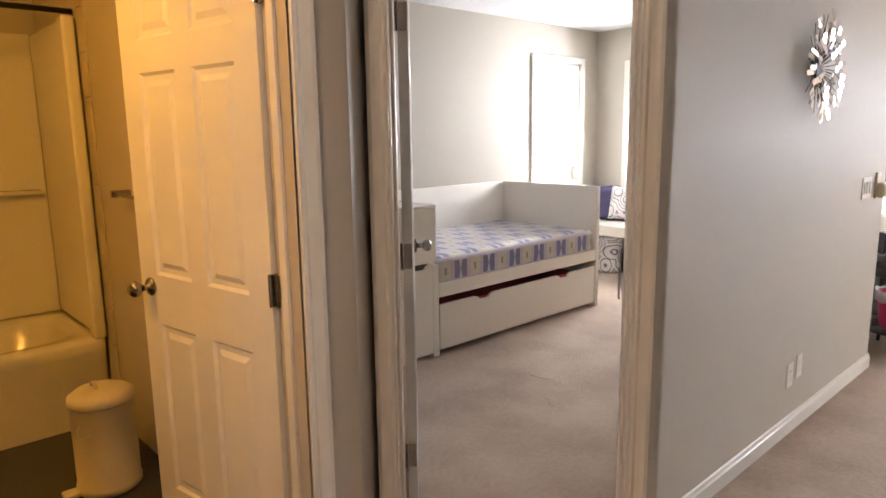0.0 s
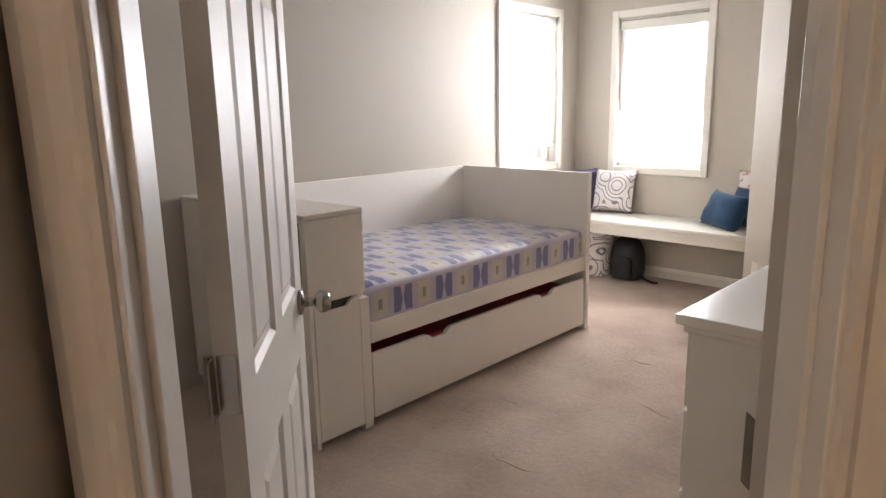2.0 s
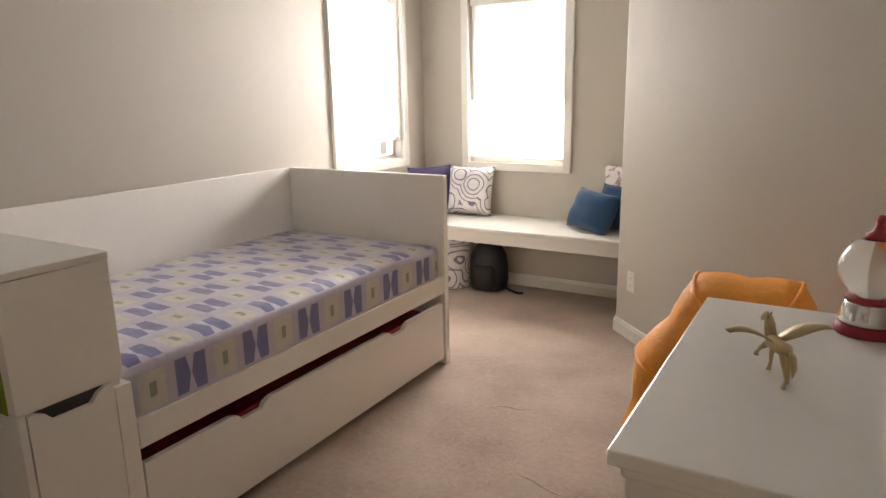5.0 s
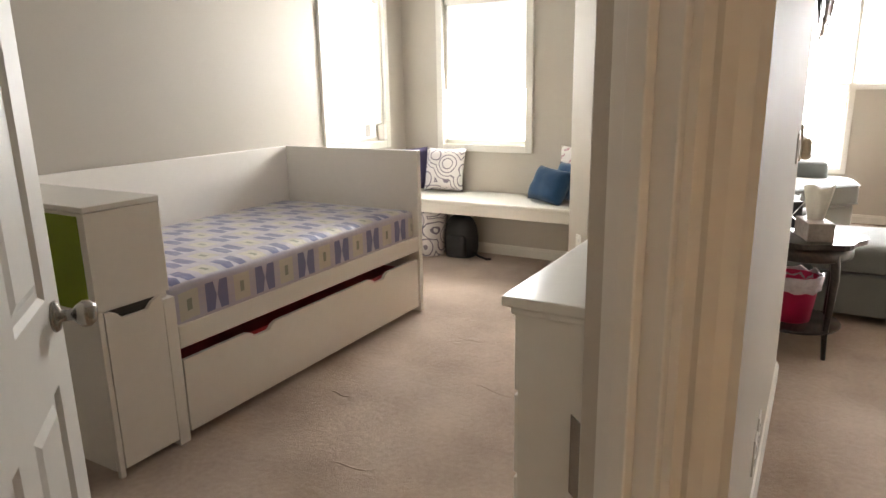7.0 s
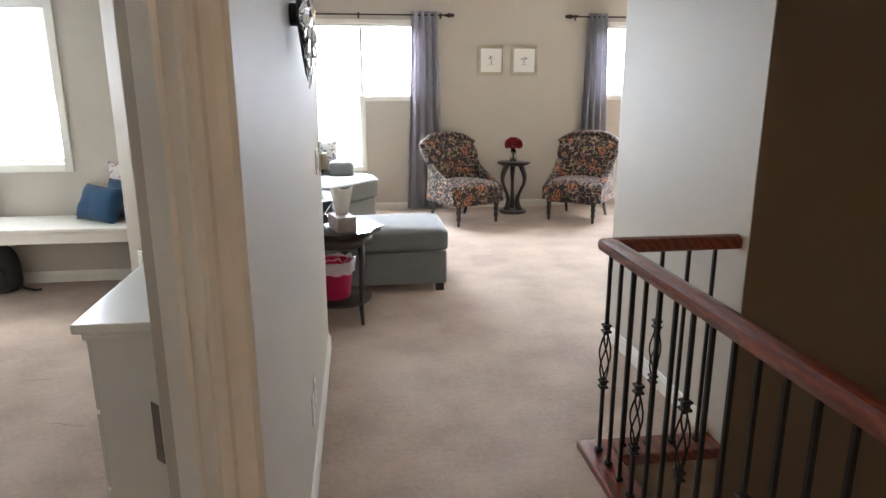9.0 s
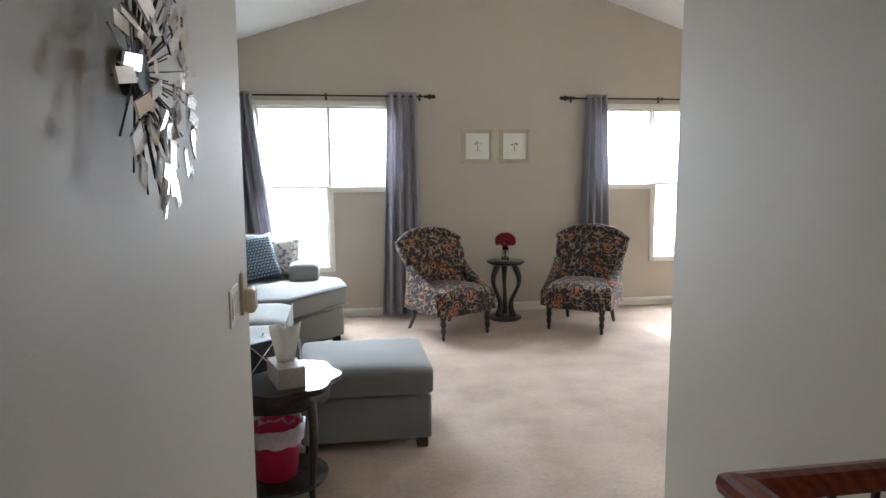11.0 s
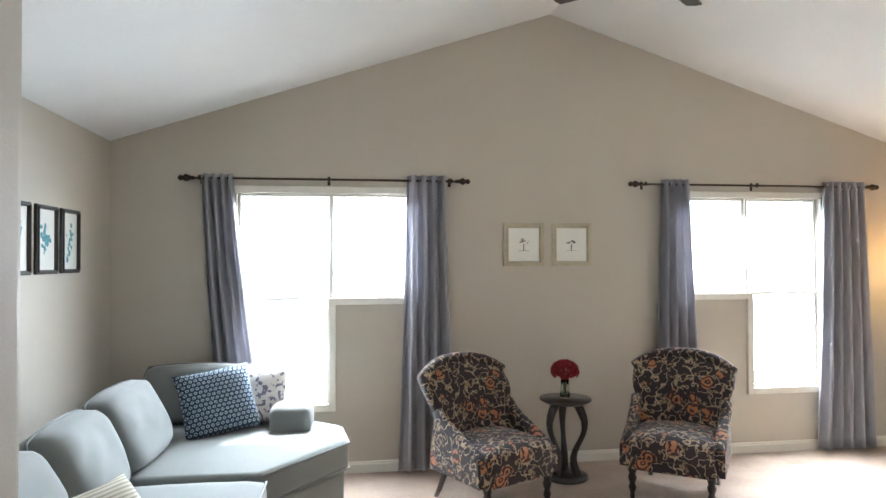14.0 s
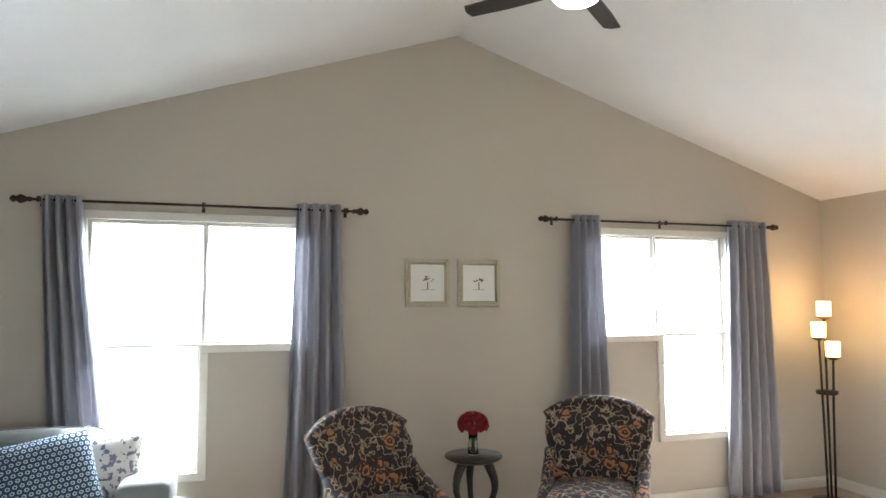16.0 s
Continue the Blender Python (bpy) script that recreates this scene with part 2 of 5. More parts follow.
def glow_material(name, colour, strength):
    m = bpy.data.materials.new(name)
    m.use_nodes = True
    b = m.node_tree.nodes["Principled BSDF"]
    b.inputs["Base Color"].default_value = (*colour, 1)
    b.inputs["Emission Color"].default_value = (*colour, 1)
    b.inputs["Emission Strength"].default_value = strength
    return m


def clear_material(name, colour, rough=0.0):
    m = bpy.data.materials.new(name)
    m.use_nodes = True
    b = m.node_tree.nodes["Principled BSDF"]
    b.inputs["Base Color"].default_value = (*colour, 1)
    b.inputs["Roughness"].default_value = rough
    b.inputs["Transmission Weight"].default_value = 1.0
    b.inputs["IOR"].default_value = 1.45
    return m


def shade_material():
    m = bpy.data.materials.new("blind_fabric")
    m.use_nodes = True
    t = m.node_tree
    out, b = t.nodes["Material Output"], t.nodes["Principled BSDF"]
    b.inputs["Base Color"].default_value, b.inputs["Roughness"].default_value = (0.85, 0.85, 0.83, 1), 0.8
    tr, mx = t.nodes.new("ShaderNodeBsdfTranslucent"), t.nodes.new("ShaderNodeMixShader")
    tr.inputs[0].default_value = (0.92, 0.92, 0.9, 1)
    mx.inputs[0].default_value = 0.65
    t.links.new(b.outputs[0], mx.inputs[1])
    t.links.new(tr.outputs[0], mx.inputs[2])
    t.links.new(mx.outputs[0], out.inputs[0])
    return m


def cloth(name, col, *args, **more):
    """A woven panel that lets some of the light behind it through."""
    m = mat(name, col, *args, **more)
    t = m.node_tree
    tr, mx = t.nodes.new("ShaderNodeBsdfTranslucent"), t.nodes.new("ShaderNodeMixShader")
    tr.inputs[0].default_value = (*[min(1, 1.2 * c) for c in col], 1)
    mx.inputs[0].default_value = 0.3
    t.links.new(t.nodes["Principled BSDF"].outputs[0], mx.inputs[1])
    t.links.new(tr.outputs[0], mx.inputs[2])
    t.links.new(mx.outputs[0], t.nodes["Material Output"].inputs[0])
    return m


WALL = mat("wall_paint_greige", (0.50, 0.455, 0.385), 0.58, vary=0.025, scale=1.2, fine=180, bump=0.12, spec=0.3)
# Dark brown with the stairwell's shade put into the wall colour.
WALL_DIM = mat("wall_brown_with_shade", (0.15, 0.105, 0.07), 0.5, vary=0.03, scale=1.2, fine=180, bump=0.12)
CEIL = mat("ceiling_paint_white", (0.74, 0.74, 0.73), 0.9, vary=0.05, scale=2, fine=140, bump=0.5)
TRIM = mat("trim_paint_white", (0.72, 0.69, 0.62), 0.35, vary=0.03, scale=3, fine=40)
DOORW = mat("door_paint_white", (0.74, 0.72, 0.67), 0.38, vary=0.02, scale=3, fine=70, bump=0.05)
CARPET = carpet_material()
LAMINATE = mat("white_laminate", (0.84, 0.80, 0.73), 0.38, vary=0.02, scale=2, fine=30)
DRESSERW = mat("dresser_lacquer", (0.70, 0.68, 0.63), 0.28, vary=0.02, scale=2, fine=30)
GREEN = mat("green_panel", (0.20, 0.27, 0.012), 0.5, vary=0.05)
RED = mat("red_board", (0.33, 0.02, 0.03), 0.5, vary=0.08)
MATTRESS = mattress_material()
STEEL = mat("brushed_nickel", (0.36, 0.34, 0.31), 0.2, 1.0, 0.05)
CHROME = mat("polished_metal", (0.8, 0.8, 0.8), 0.12, 1.0, 0.03)
IRON = mat("black_iron", (0.012, 0.011, 0.010), 0.45, 0.4, 0.15, fine=90, bump=0.1)
CHERRY = wood_material("cherry_wood", (0.10, 0.014, 0.007), (0.24, 0.05, 0.02), 0.3, 0.5)
DARKWOOD = wood_material("espresso_wood", (0.008, 0.005, 0.005), (0.024, 0.015, 0.012), 0.28, 0.4)
OAK = wood_material("oak_floorboards", (0.3, 0.16, 0.06), (0.45, 0.25, 0.1), 0.35)
FLORAL = floral_material()
SOFA = mat("sofa_grey_weave", (0.165, 0.175, 0.168), 0.85, vary=0.1, scale=3, fine=220, bump=0.35, sheen=0.3)
CURTAIN = cloth("curtain_grey_satin", (0.36, 0.355, 0.385), 0.42, vary=0.05, scale=3, fine=300, bump=0.1, sheen=0.3)
BRONZE = mat("antique_bronze", (0.045, 0.03, 0.02), 0.4, 0.7, 0.25, fine=50)
GILT = mat("champagne_frame", (0.46, 0.41, 0.30), 0.4, 0.35, 0.2, scale=8, fine=90)
PAPER = mat("white_paper", (0.78, 0.77, 0.72), 0.8, vary=0.03)
INK = mat("grey_ink", (0.16, 0.14, 0.12), 0.8)
TEAL = mat("teal_ink", (0.12, 0.32, 0.36), 0.8, vary=0.3, scale=20)
BLACKF = mat("black_frame", (0.03, 0.025, 0.02), 0.4, vary=0.2)
BLUECLOTH = mat("blue_linen", (0.012, 0.055, 0.125), 0.9, vary=0.2, scale=12, fine=240, bump=0.4, sheen=0.2)
VIOLET = mat("violet_cloth", (0.09, 0.075, 0.16), 0.9, vary=0.15, fine=200, bump=0.3)
YELLOW = mat("mustard_cloth", (0.34, 0.26, 0.08), 0.8, vary=0.15, fine=150, bump=0.2)
DOTS, PAISLEY, STRIPES, BLOSSOM = dots_material(), paisley_material(), stripe_material(), blossom_material()
INDIGO = blossom_material("indigo_floral_print", (0.07, 0.07, 0.16))
BLACKB = mat("black_nylon", (0.010, 0.010, 0.012), 0.5, vary=0.3, fine=120, bump=0.3)
ORANGE = mat("orange_tent_cloth", (0.86, 0.33, 0.035), 0.6, vary=0.12, scale=9, fine=38, bump=1.0)
PINK = mat("pink_plastic", (0.55, 0.02, 0.10), 0.35, vary=0.05)
FILM = mat("pale_plastic_film", (0.55, 0.48, 0.52), 0.25, vary=0.2, scale=14)
ROSE = mat("red_petals", (0.24, 0.006, 0.012), 0.6, vary=0.35, scale=30)
GOLDTOY = mat("gold_toy_plastic", (0.50, 0.38, 0.19), 0.35, 0.3, vary=0.15)
PLASTIC = mat("white_plastic", (0.72, 0.70, 0.64), 0.35, vary=0.02)
IVORY = mat("ivory_plastic", (0.62, 0.55, 0.40), 0.4, vary=0.05)
ACRYLIC = mat("tub_acrylic", (0.74, 0.72, 0.66), 0.12, vary=0.03)
TILE = mat("bath_tile", (0.55, 0.48, 0.38), 0.2, vary=0.06)
BATHFLOOR = mat("bath_floor_vinyl", (0.045, 0.045, 0.05), 0.4, vary=0.2, scale=8)
CREAM = mat("cream_enamel", (0.62, 0.56, 0.44), 0.35, vary=0.04)
GLASS, CLEAR = clear_material("window_glass", (1, 1, 1)), clear_material("vase_glass", (0.95, 0.97, 0.97), 0.02)
SHADE = shade_material()
GLOBE = glow_material("amber_glass_glow", (1.0, 0.58, 0.18), 2.4)
# Emission for an added sheet that whitens the view through the living-room windows.
BACKDROP_GLOW = glow_material("backdrop_white_glow", (0.92, 0.97, 1.0), 4.0)
DOME = glow_material("white_dome_glow", (1.0, 0.95, 0.86), 5.0)
BLADE = mat("fan_blade_dark", (0.04, 0.035, 0.035), 0.3, vary=0.1)
GROUND = mat("pale_ground", (0.45, 0.46, 0.42), 0.9, vary=0.15, scale=0.2)


# ---- mesh tools ----
def mesh_object(name, bm, material, parent=None, smooth=False):
    me = bpy.data.meshes.new(name)
    bmesh.ops.recalc_face_normals(bm, faces=bm.faces)
    bm.to_mesh(me)
    bm.free()
    if smooth:
        for p in me.polygons:
            p.use_smooth = True
    me.materials.append(material)
    ob = new(name, me)
    if parent:
        ob.parent = parent
    return ob


def thing(name, m, label, category, group=""):
    ob = new(name)
    ob.matrix_world = m
    return tagged(ob, label, category, group)


def add_box(bm, lo, hi, bevel=0.0, segs=2):
    c = [(a + b) / 2 for a, b in zip(lo, hi)]
    d = [abs(b - a) for a, b in zip(lo, hi)]
    r = bmesh.ops.create_cube(bm, size=1.0, matrix=Matrix.Translation(c) @ Matrix.Diagonal((*d, 1)))
    if bevel:
        es = {e for v in r["verts"] for e in v.link_edges}
        bmesh.ops.bevel(bm, geom=list(es), offset=min(bevel, min(d) * 0.45), segments=segs, affect="EDGES", profile=0.5)


def box(name, lo, hi, material, parent=None, bevel=0.004, segs=2, smooth=False):
    bm = bmesh.new()
    add_box(bm, lo, hi, bevel, segs)
    return mesh_object(name, bm, material, parent, smooth)


def boxes(name, parts, material, parent=None, bevel=0.003):
    bm = bmesh.new()
    for lo, hi in parts:
        add_box(bm, lo, hi, bevel)
    return mesh_object(name, bm, material, parent)


def prism(name, outline, z0, z1, material, parent=None, bevel=0.0, segs=3, smooth=False):
    """A plan outline drawn up from z0 to z1."""
    bm = bmesh.new()
    vs = [bm.verts.new((x, y, z0)) for x, y in outline]
    f = bm.faces.new(vs)
    r = bmesh.ops.extrude_face_region(bm, geom=[f])
    bmesh.ops.translate(bm, vec=(0, 0, z1 - z0), verts=[v for v in r["geom"] if isinstance(v, bmesh.types.BMVert)])
    if bevel:
        bmesh.ops.bevel(bm, geom=list(bm.edges), offset=bevel, segments=segs, affect="EDGES", profile=0.5)
    return mesh_object(name, bm, material, parent, smooth)


def lathe(name, profile, material, parent=None, at=(0, 0, 0), seg=24, smooth=True):
    bm = bmesh.new()
    rings = []
    for r, z in profile:
        rings.append([bm.verts.new((at[0] + r * math.cos(2 * math.pi * k / seg), at[1] + r * math.sin(2 * math.pi * k / seg), at[2] + z)) for k in range(seg)])
    for a, b in zip(rings, rings[1:]):
        for k in range(seg):
            bm.faces.new((a[k], a[(k + 1) % seg], b[(k + 1) % seg], b[k]))
    bm.faces.new(rings[0][::-1])
    bm.faces.new(rings[-1])
    return mesh_object(name, bm, material, parent, smooth)


def add_tube(bm, pts, radii, seg=10):
    pts = [Vector(p) for p in pts]
    if isinstance(radii, (int, float)):
        radii = [radii] * len(pts)
    rings, side = [], None
    for i, p in enumerate(pts):
        d = (pts[min(i + 1, len(pts) - 1)] - pts[max(i - 1, 0)]).normalized()
        if side is None:
            side = d.orthogonal().normalized()
        side = (side - d * side.dot(d)).normalized()
        up = d.cross(side)
        rings.append([bm.verts.new(p + radii[i] * (math.cos(a) * side + math.sin(a) * up)) for a in (2 * math.pi * k / seg for k in range(seg))])
    for a, b in zip(rings, rings[1:]):
        for k in range(seg):
            bm.faces.new((a[k], a[(k + 1) % seg], b[(k + 1) % seg], b[k]))
    bm.faces.new(rings[0][::-1])
    bm.faces.new(rings[-1])


def tube(name, pts, radii, material, parent=None, seg=10):
    bm = bmesh.new()
    add_tube(bm, pts, radii, seg)
    return mesh_object(name, bm, material, parent, True)


def pad(name, lo, hi, material, parent=None, crown=0.03, round_=0.05, n=8, sag=0.0, m=None):
    """A stuffed block: rounded edges and a crowned top."""
    bm = bmesh.new()
    add_box(bm, (-0.5, -0.5, -0.5), (0.5, 0.5, 0.5))
    bmesh.ops.subdivide_edges(bm, edges=bm.edges, cuts=n, use_grid_fill=True)
    d = [b - a for a, b in zip(lo, hi)]
    c = [(a + b) / 2 for a, b in zip(lo, hi)]
    for v in bm.verts:
        p = [v.co[i] * d[i] for i in range(3)]
        q = [max(-d[i] / 2 + round_, min(d[i] / 2 - round_, p[i])) for i in range(3)]
        off = Vector([p[i] - q[i] for i in range(3)])
        if off.length > 1e-6:
            off = off.normalized() * round_
        w = (1 - (2 * v.co[0]) ** 2) * (1 - (2 * v.co[1]) ** 2)
        z = q[2] + off[2] + (crown * w if v.co[2] > 0 else 0) - (sag * w if v.co[2] < 0 else 0)
        z += 0.004 * noise.noise(Vector((p[0] * 7, p[1] * 7, c[0] + c[1])))
        v.co = (c[0] + q[0] + off[0], c[1] + q[1] + off[1], c[2] + z)
    if m:
        bmesh.ops.transform(bm, matrix=m, verts=bm.verts)
    return mesh_object(name, bm, material, parent, True)


def pillow(name, m, w, h, thick, material, label, group=""):
    """A square scatter cushion with pointed corners and soft creases; stands in its own xz plane."""
    bm = bmesh.new()
    n = 14
    grid = {}
    for side in (-1, 1):
        for i in range(n + 1):
            for j in range(n + 1):
                u, v = 2 * i / n - 1, 2 * j / n - 1
                if side == 1 and (i in (0, n) or j in (0, n)):
                    grid[side, i, j] = grid[-1, i, j]
                    continue
                b = ((1 - u ** 4) * (1 - v ** 4)) ** 0.5
                pinch = 1 - 0.07 * (1 - abs(u) ** 3) * abs(v) ** 3 - 0.0
                pinch2 = 1 - 0.07 * (1 - abs(v) ** 3) * abs(u) ** 3
                cr = 0.012 * noise.noise(Vector((u * 2.3, v * 2.3, w * 31 + side)))
                grid[side, i, j] = bm.verts.new((u * w / 2 * pinch2, side * (thick / 2 * b) + cr * b, h / 2 + v * h / 2 * pinch))
    for side in (-1, 1):
        for i in range(n):
            for j in range(n):
                bm.faces.new((grid[side, i, j], grid[side, i + 1, j], grid[side, i + 1, j + 1], grid[side, i, j + 1]))
    ob = mesh_object(name, bm, material, None, True)
    ob.matrix_world = m
    return tagged(ob, label, "cushion", group)


def wall(name, p, q, thick, z0, z1, holes=(), material=None):
    """A wall from p to q in plan; its thickness goes to the left of that way. Holes: (along0, along1, low, high)."""
    p, q = Vector((*p, 0)), Vector((*q, 0))
    length = (q - p).length
    d = (q - p) / length
    nrm = Vector((-d.y, d.x, 0))
    us = sorted({0.0, length, *(a for h in holes for a in h[:2])})
    zs = sorted({z0, z1, *(a for h in holes for a in h[2:])})

    def solid(i, j):
        if not (0 <= i < len(us) - 1 and 0 <= j < len(zs) - 1):
            return False
        u, z = (us[i] + us[i + 1]) / 2, (zs[j] + zs[j + 1]) / 2
        return not any(a < u < b and c < z < e for a, b, c, e in holes)

    bm = bmesh.new()
    cache = {}

    def vert(i, j, k):
        if (i, j, k) not in cache:
            cache[i, j, k] = bm.verts.new(p + d * us[i] + nrm * (thick * k) + Vector((0, 0, zs[j])))
        return cache[i, j, k]

    for i in range(len(us) - 1):
        for j in range(len(zs) - 1):
            if not solid(i, j):
                continue
            for k in (0, 1):
                bm.faces.new([vert(a, b, k) for a, b in ((i, j), (i + 1, j), (i + 1, j + 1), (i, j + 1))])
            for (di, dj), (a, b) in (((-1, 0), ((i, j), (i, j + 1))), ((1, 0), ((i + 1, j), (i + 1, j + 1))), ((0, -1), ((i, j), (i + 1, j))), ((0, 1), ((i, j + 1), (i + 1, j + 1)))):
                if not solid(i + di, j + dj):
                    bm.faces.new((vert(*a, 0), vert(*b, 0), vert(*b, 1), vert(*a, 1)))
    return tagged(mesh_object(name, bm, material or WALL), kind="structure")


def structure(ob):
    return tagged(ob, kind="structure")


R2 = math.sqrt(0.5)


def un(u, n):
    """Plan place from the bedroom doorway's own axes: u along its wall, n out towards the landing."""
    return ((u + n) * R2, (u - n) * R2)


# ---- large structure ----
EAVE, APEX_X, APEX_Z = 2.45, 1.13, 3.53
X_W, X_E, Y_N = -2.14, 4.51, 9.16
HALL = -0.85
structure(boxes("floor", [((-4.2, -1.2, -0.25), (0.30, 9.4, 0)), ((0.30, 3.70, -0.25), (4.7, 9.4, 0)), ((0.30, -1.2, -0.25), (1.95, 1.35, 0))], CARPET, bevel=0))
structure(box("floor_bathroom", (-4.06, -1.1, 0.002), (-1.36, 1.5, 0.006), BATHFLOOR, bevel=0))
structure(box("floor_lower", (-0.6, 0.0, -2.9), (2.2, 5.0, -2.75), OAK, bevel=0))
structure(box("ground", (-600, -600, -3.2), (600, 600, -3.0), GROUND, bevel=0))

# Added glowing sheet, stands in for the overbright outdoors.
structure(box("backdrop", (-120, 60, -3.1), (120, 60.2, 26), BACKDROP_GLOW, bevel=0))

# living room
W1 = [(-1.26, 0.10, 1.31, 2.09), (-1.26, -0.60, 0.52, 1.31)]
W2 = [(2.14, 3.46, 1.31, 2.09), (2.84, 3.46, 0.53, 1.31)]
wall("wall_north", (X_E, Y_N), (X_W, Y_N), -0.2, 0, EAVE, [(X_E - b, X_E - a, c, d) for a, b, c, d in W1 + W2])
for nm, y0, y1 in (("gable_north", Y_N, Y_N + 0.2), ("gable_south", 4.75, 4.95)):
    g = bmesh.new()
    a = [g.verts.new((x, y0, z)) for x, z in ((X_W, EAVE), (X_E, EAVE), (APEX_X, APEX_Z))]
    b = [g.verts.new((x, y1, z)) for x, z in ((X_W, EAVE), (X_E, EAVE), (APEX_X, APEX_Z))]
    g.faces.new(a)
    g.faces.new(b[::-1])
    for i in range(3):
        g.faces.new((a[i], a[(i + 1) % 3], b[(i + 1) % 3], b[i]))
    structure(mesh_object("wall_" + nm, g, WALL))
wall("wall_west_living", (X_W, 9.36), (X_W, 6.275), -0.055, 0, 2.5)
wall("wall_east_living", (X_E, 4.75), (X_E, 9.36), -0.2, 0, 2.5)
wall("wall_south_living", (0.90, 4.95), (X_E, 4.95), -0.2, 0, EAVE)
vault = bmesh.new()
for x0, z0, x1, z1 in ((X_W - 0.1, EAVE - 0.033, APEX_X, APEX_Z), (APEX_X, APEX_Z, X_E + 0.1, EAVE - 0.032)):
    lo = [vault.verts.new((x, y, z)) for x, z in ((x0, z0), (x1, z1)) for y in (4.7, 9.4)]
    hi = [vault.verts.new((v.co.x, v.co.y, v.co.z + 0.15)) for v in lo]
    for f in ((0, 1, 3, 2),):
        vault.faces.new([lo[i] for i in f])
        vault.faces.new([hi[i] for i in f])
    for i, j in ((0, 1), (1, 3), (3, 2), (2, 0)):
        vault.faces.new((lo[i], lo[j], hi[j], hi[i]))
structure(mesh_object("ceiling_vaulted", vault, CEIL))
structure(box("ceiling_hall", (-4.2, -1.2, 2.43), (2.0, 4.95, 2.5), CEIL, bevel=0))
structure(box("ceiling_bedroom", (-4.1, 4.95, 2.431), (-2.2, 6.8, 2.5), CEIL, bevel=0))
structure(prism("ceiling_bedroom_corner", [(-2.2, 4.95), (-0.95, 4.95), (-2.2, 6.1)], 2.431, 2.5, CEIL))

# wall between bedroom and landing, the slanting wall to the living room, stair wall
c1, c2, c3 = un(1.156, -2.38), (HALL, 4.985), (X_W, 6.275)
structure(prism("wall_hall", [(HALL, c1[1]), c2, c3, (X_W, 6.8), (-2.20, 6.8), (-2.20, 5.955), (-0.965, 4.72), (-0.965, un(1.156, -2.495)[1] - 0.03), un(1.068, -2.495), un(1.068, -2.382)], 0, 2.46, WALL, bevel=0.012))
structure(prism("wall_return", [(-1.30, 1.585), (-1.42, 1.585), un(0.09, -2.05), un(0.09, -2.495), un(0.247, -2.495), un(0.247, -2.382), un(0.205, -2.378)], 0, 2.44, WALL, bevel=0.014, segs=4))
head = prism("wall_door_head", [un(0.20, -2.381), un(0.20, -2.494), un(1.13, -2.494), un(1.13, -2.381)], 2.075, 2.45, WALL)
structure(head)
wall("wall_bathroom", (-1.30, -1.1), (-1.30, 1.584), 0.12, 0, 2.45, [(1.75, 2.511, 0, 2.05)])
wall("wall_bathroom_north", (-4.16, 1.47), (-1.45, 1.47), 0.1, 0, 2.45)
wall("wall_bathroom_west", (-4.06, -1.1), (-4.06, 1.56), 0.1, 0, 2.45)
wall("wall_south", (-4.2, -1.0), (2.0, -1.0), -0.15, -2.8, 2.45)
wall("wall_stair", (0.78, 3.649), (0.78, 4.95), -0.12, 0, 2.46)
# Faces away from the windows; its shade is carried by the darker colour.
wall("wall_stair_north", (0.784, 3.645), (1.95, 3.645), 0.11, -2.8, 2.46, material=WALL_DIM)
wall("wall_stair_east", (1.95, -1.1), (1.95, 3.8), -0.12, -2.8, 2.46)
wall("wall_stair_west", (0.30, 1.35), (0.30, 3.645), 0.1, -2.8, -0.25)
wall("wall_stair_below", (-0.6, 3.66), (0.78, 3.66), 0.1, -2.8, -0.25)

# bedroom
wall("wall_bedroom_west", (-3.88, 1.55), (-3.88, 6.75), 0.2, 0, 2.46, [(3.98, 4.70, 0.93, 2.08)])
wall("wall_bedroom_north", (-3.88, 6.55), (-2.18, 6.55), 0.2, 0, 2.46, [(0.39, 1.115, 0.89, 2.04)])
wall("wall_bedroom_south", (-3.9, 1.68), (-1.9, 1.68), -0.1, 0, 2.46)
structure(prism("wall_bedroom_corner", [(-1.9, 1.58), un(0.095, -2.49), un(0.09, -2.06), (-1.45, 1.58)], 0, 2.44, WALL))


def strip_frame(name, parent, x0, x1, z0, z1, y0, y1, w, material, swap=False):
    """Four mitred-looking members round an opening in the xz plane (yz when swap)."""
    parts = [((x0, y0, z0), (x0 + w, y1, z1)), ((x1 - w, y0, z0), (x1, y1, z1)), ((x0 + w, y0, z0), (x1 - w, y1, z0 + w)), ((x0 + w, y0, z1 - w), (x1 - w, y1, z1))]
    if swap:
        parts = [((a[1], a[0], a[2]), (b[1], b[0], b[2])) for a, b in parts]
    return boxes(name, parts, material, parent)


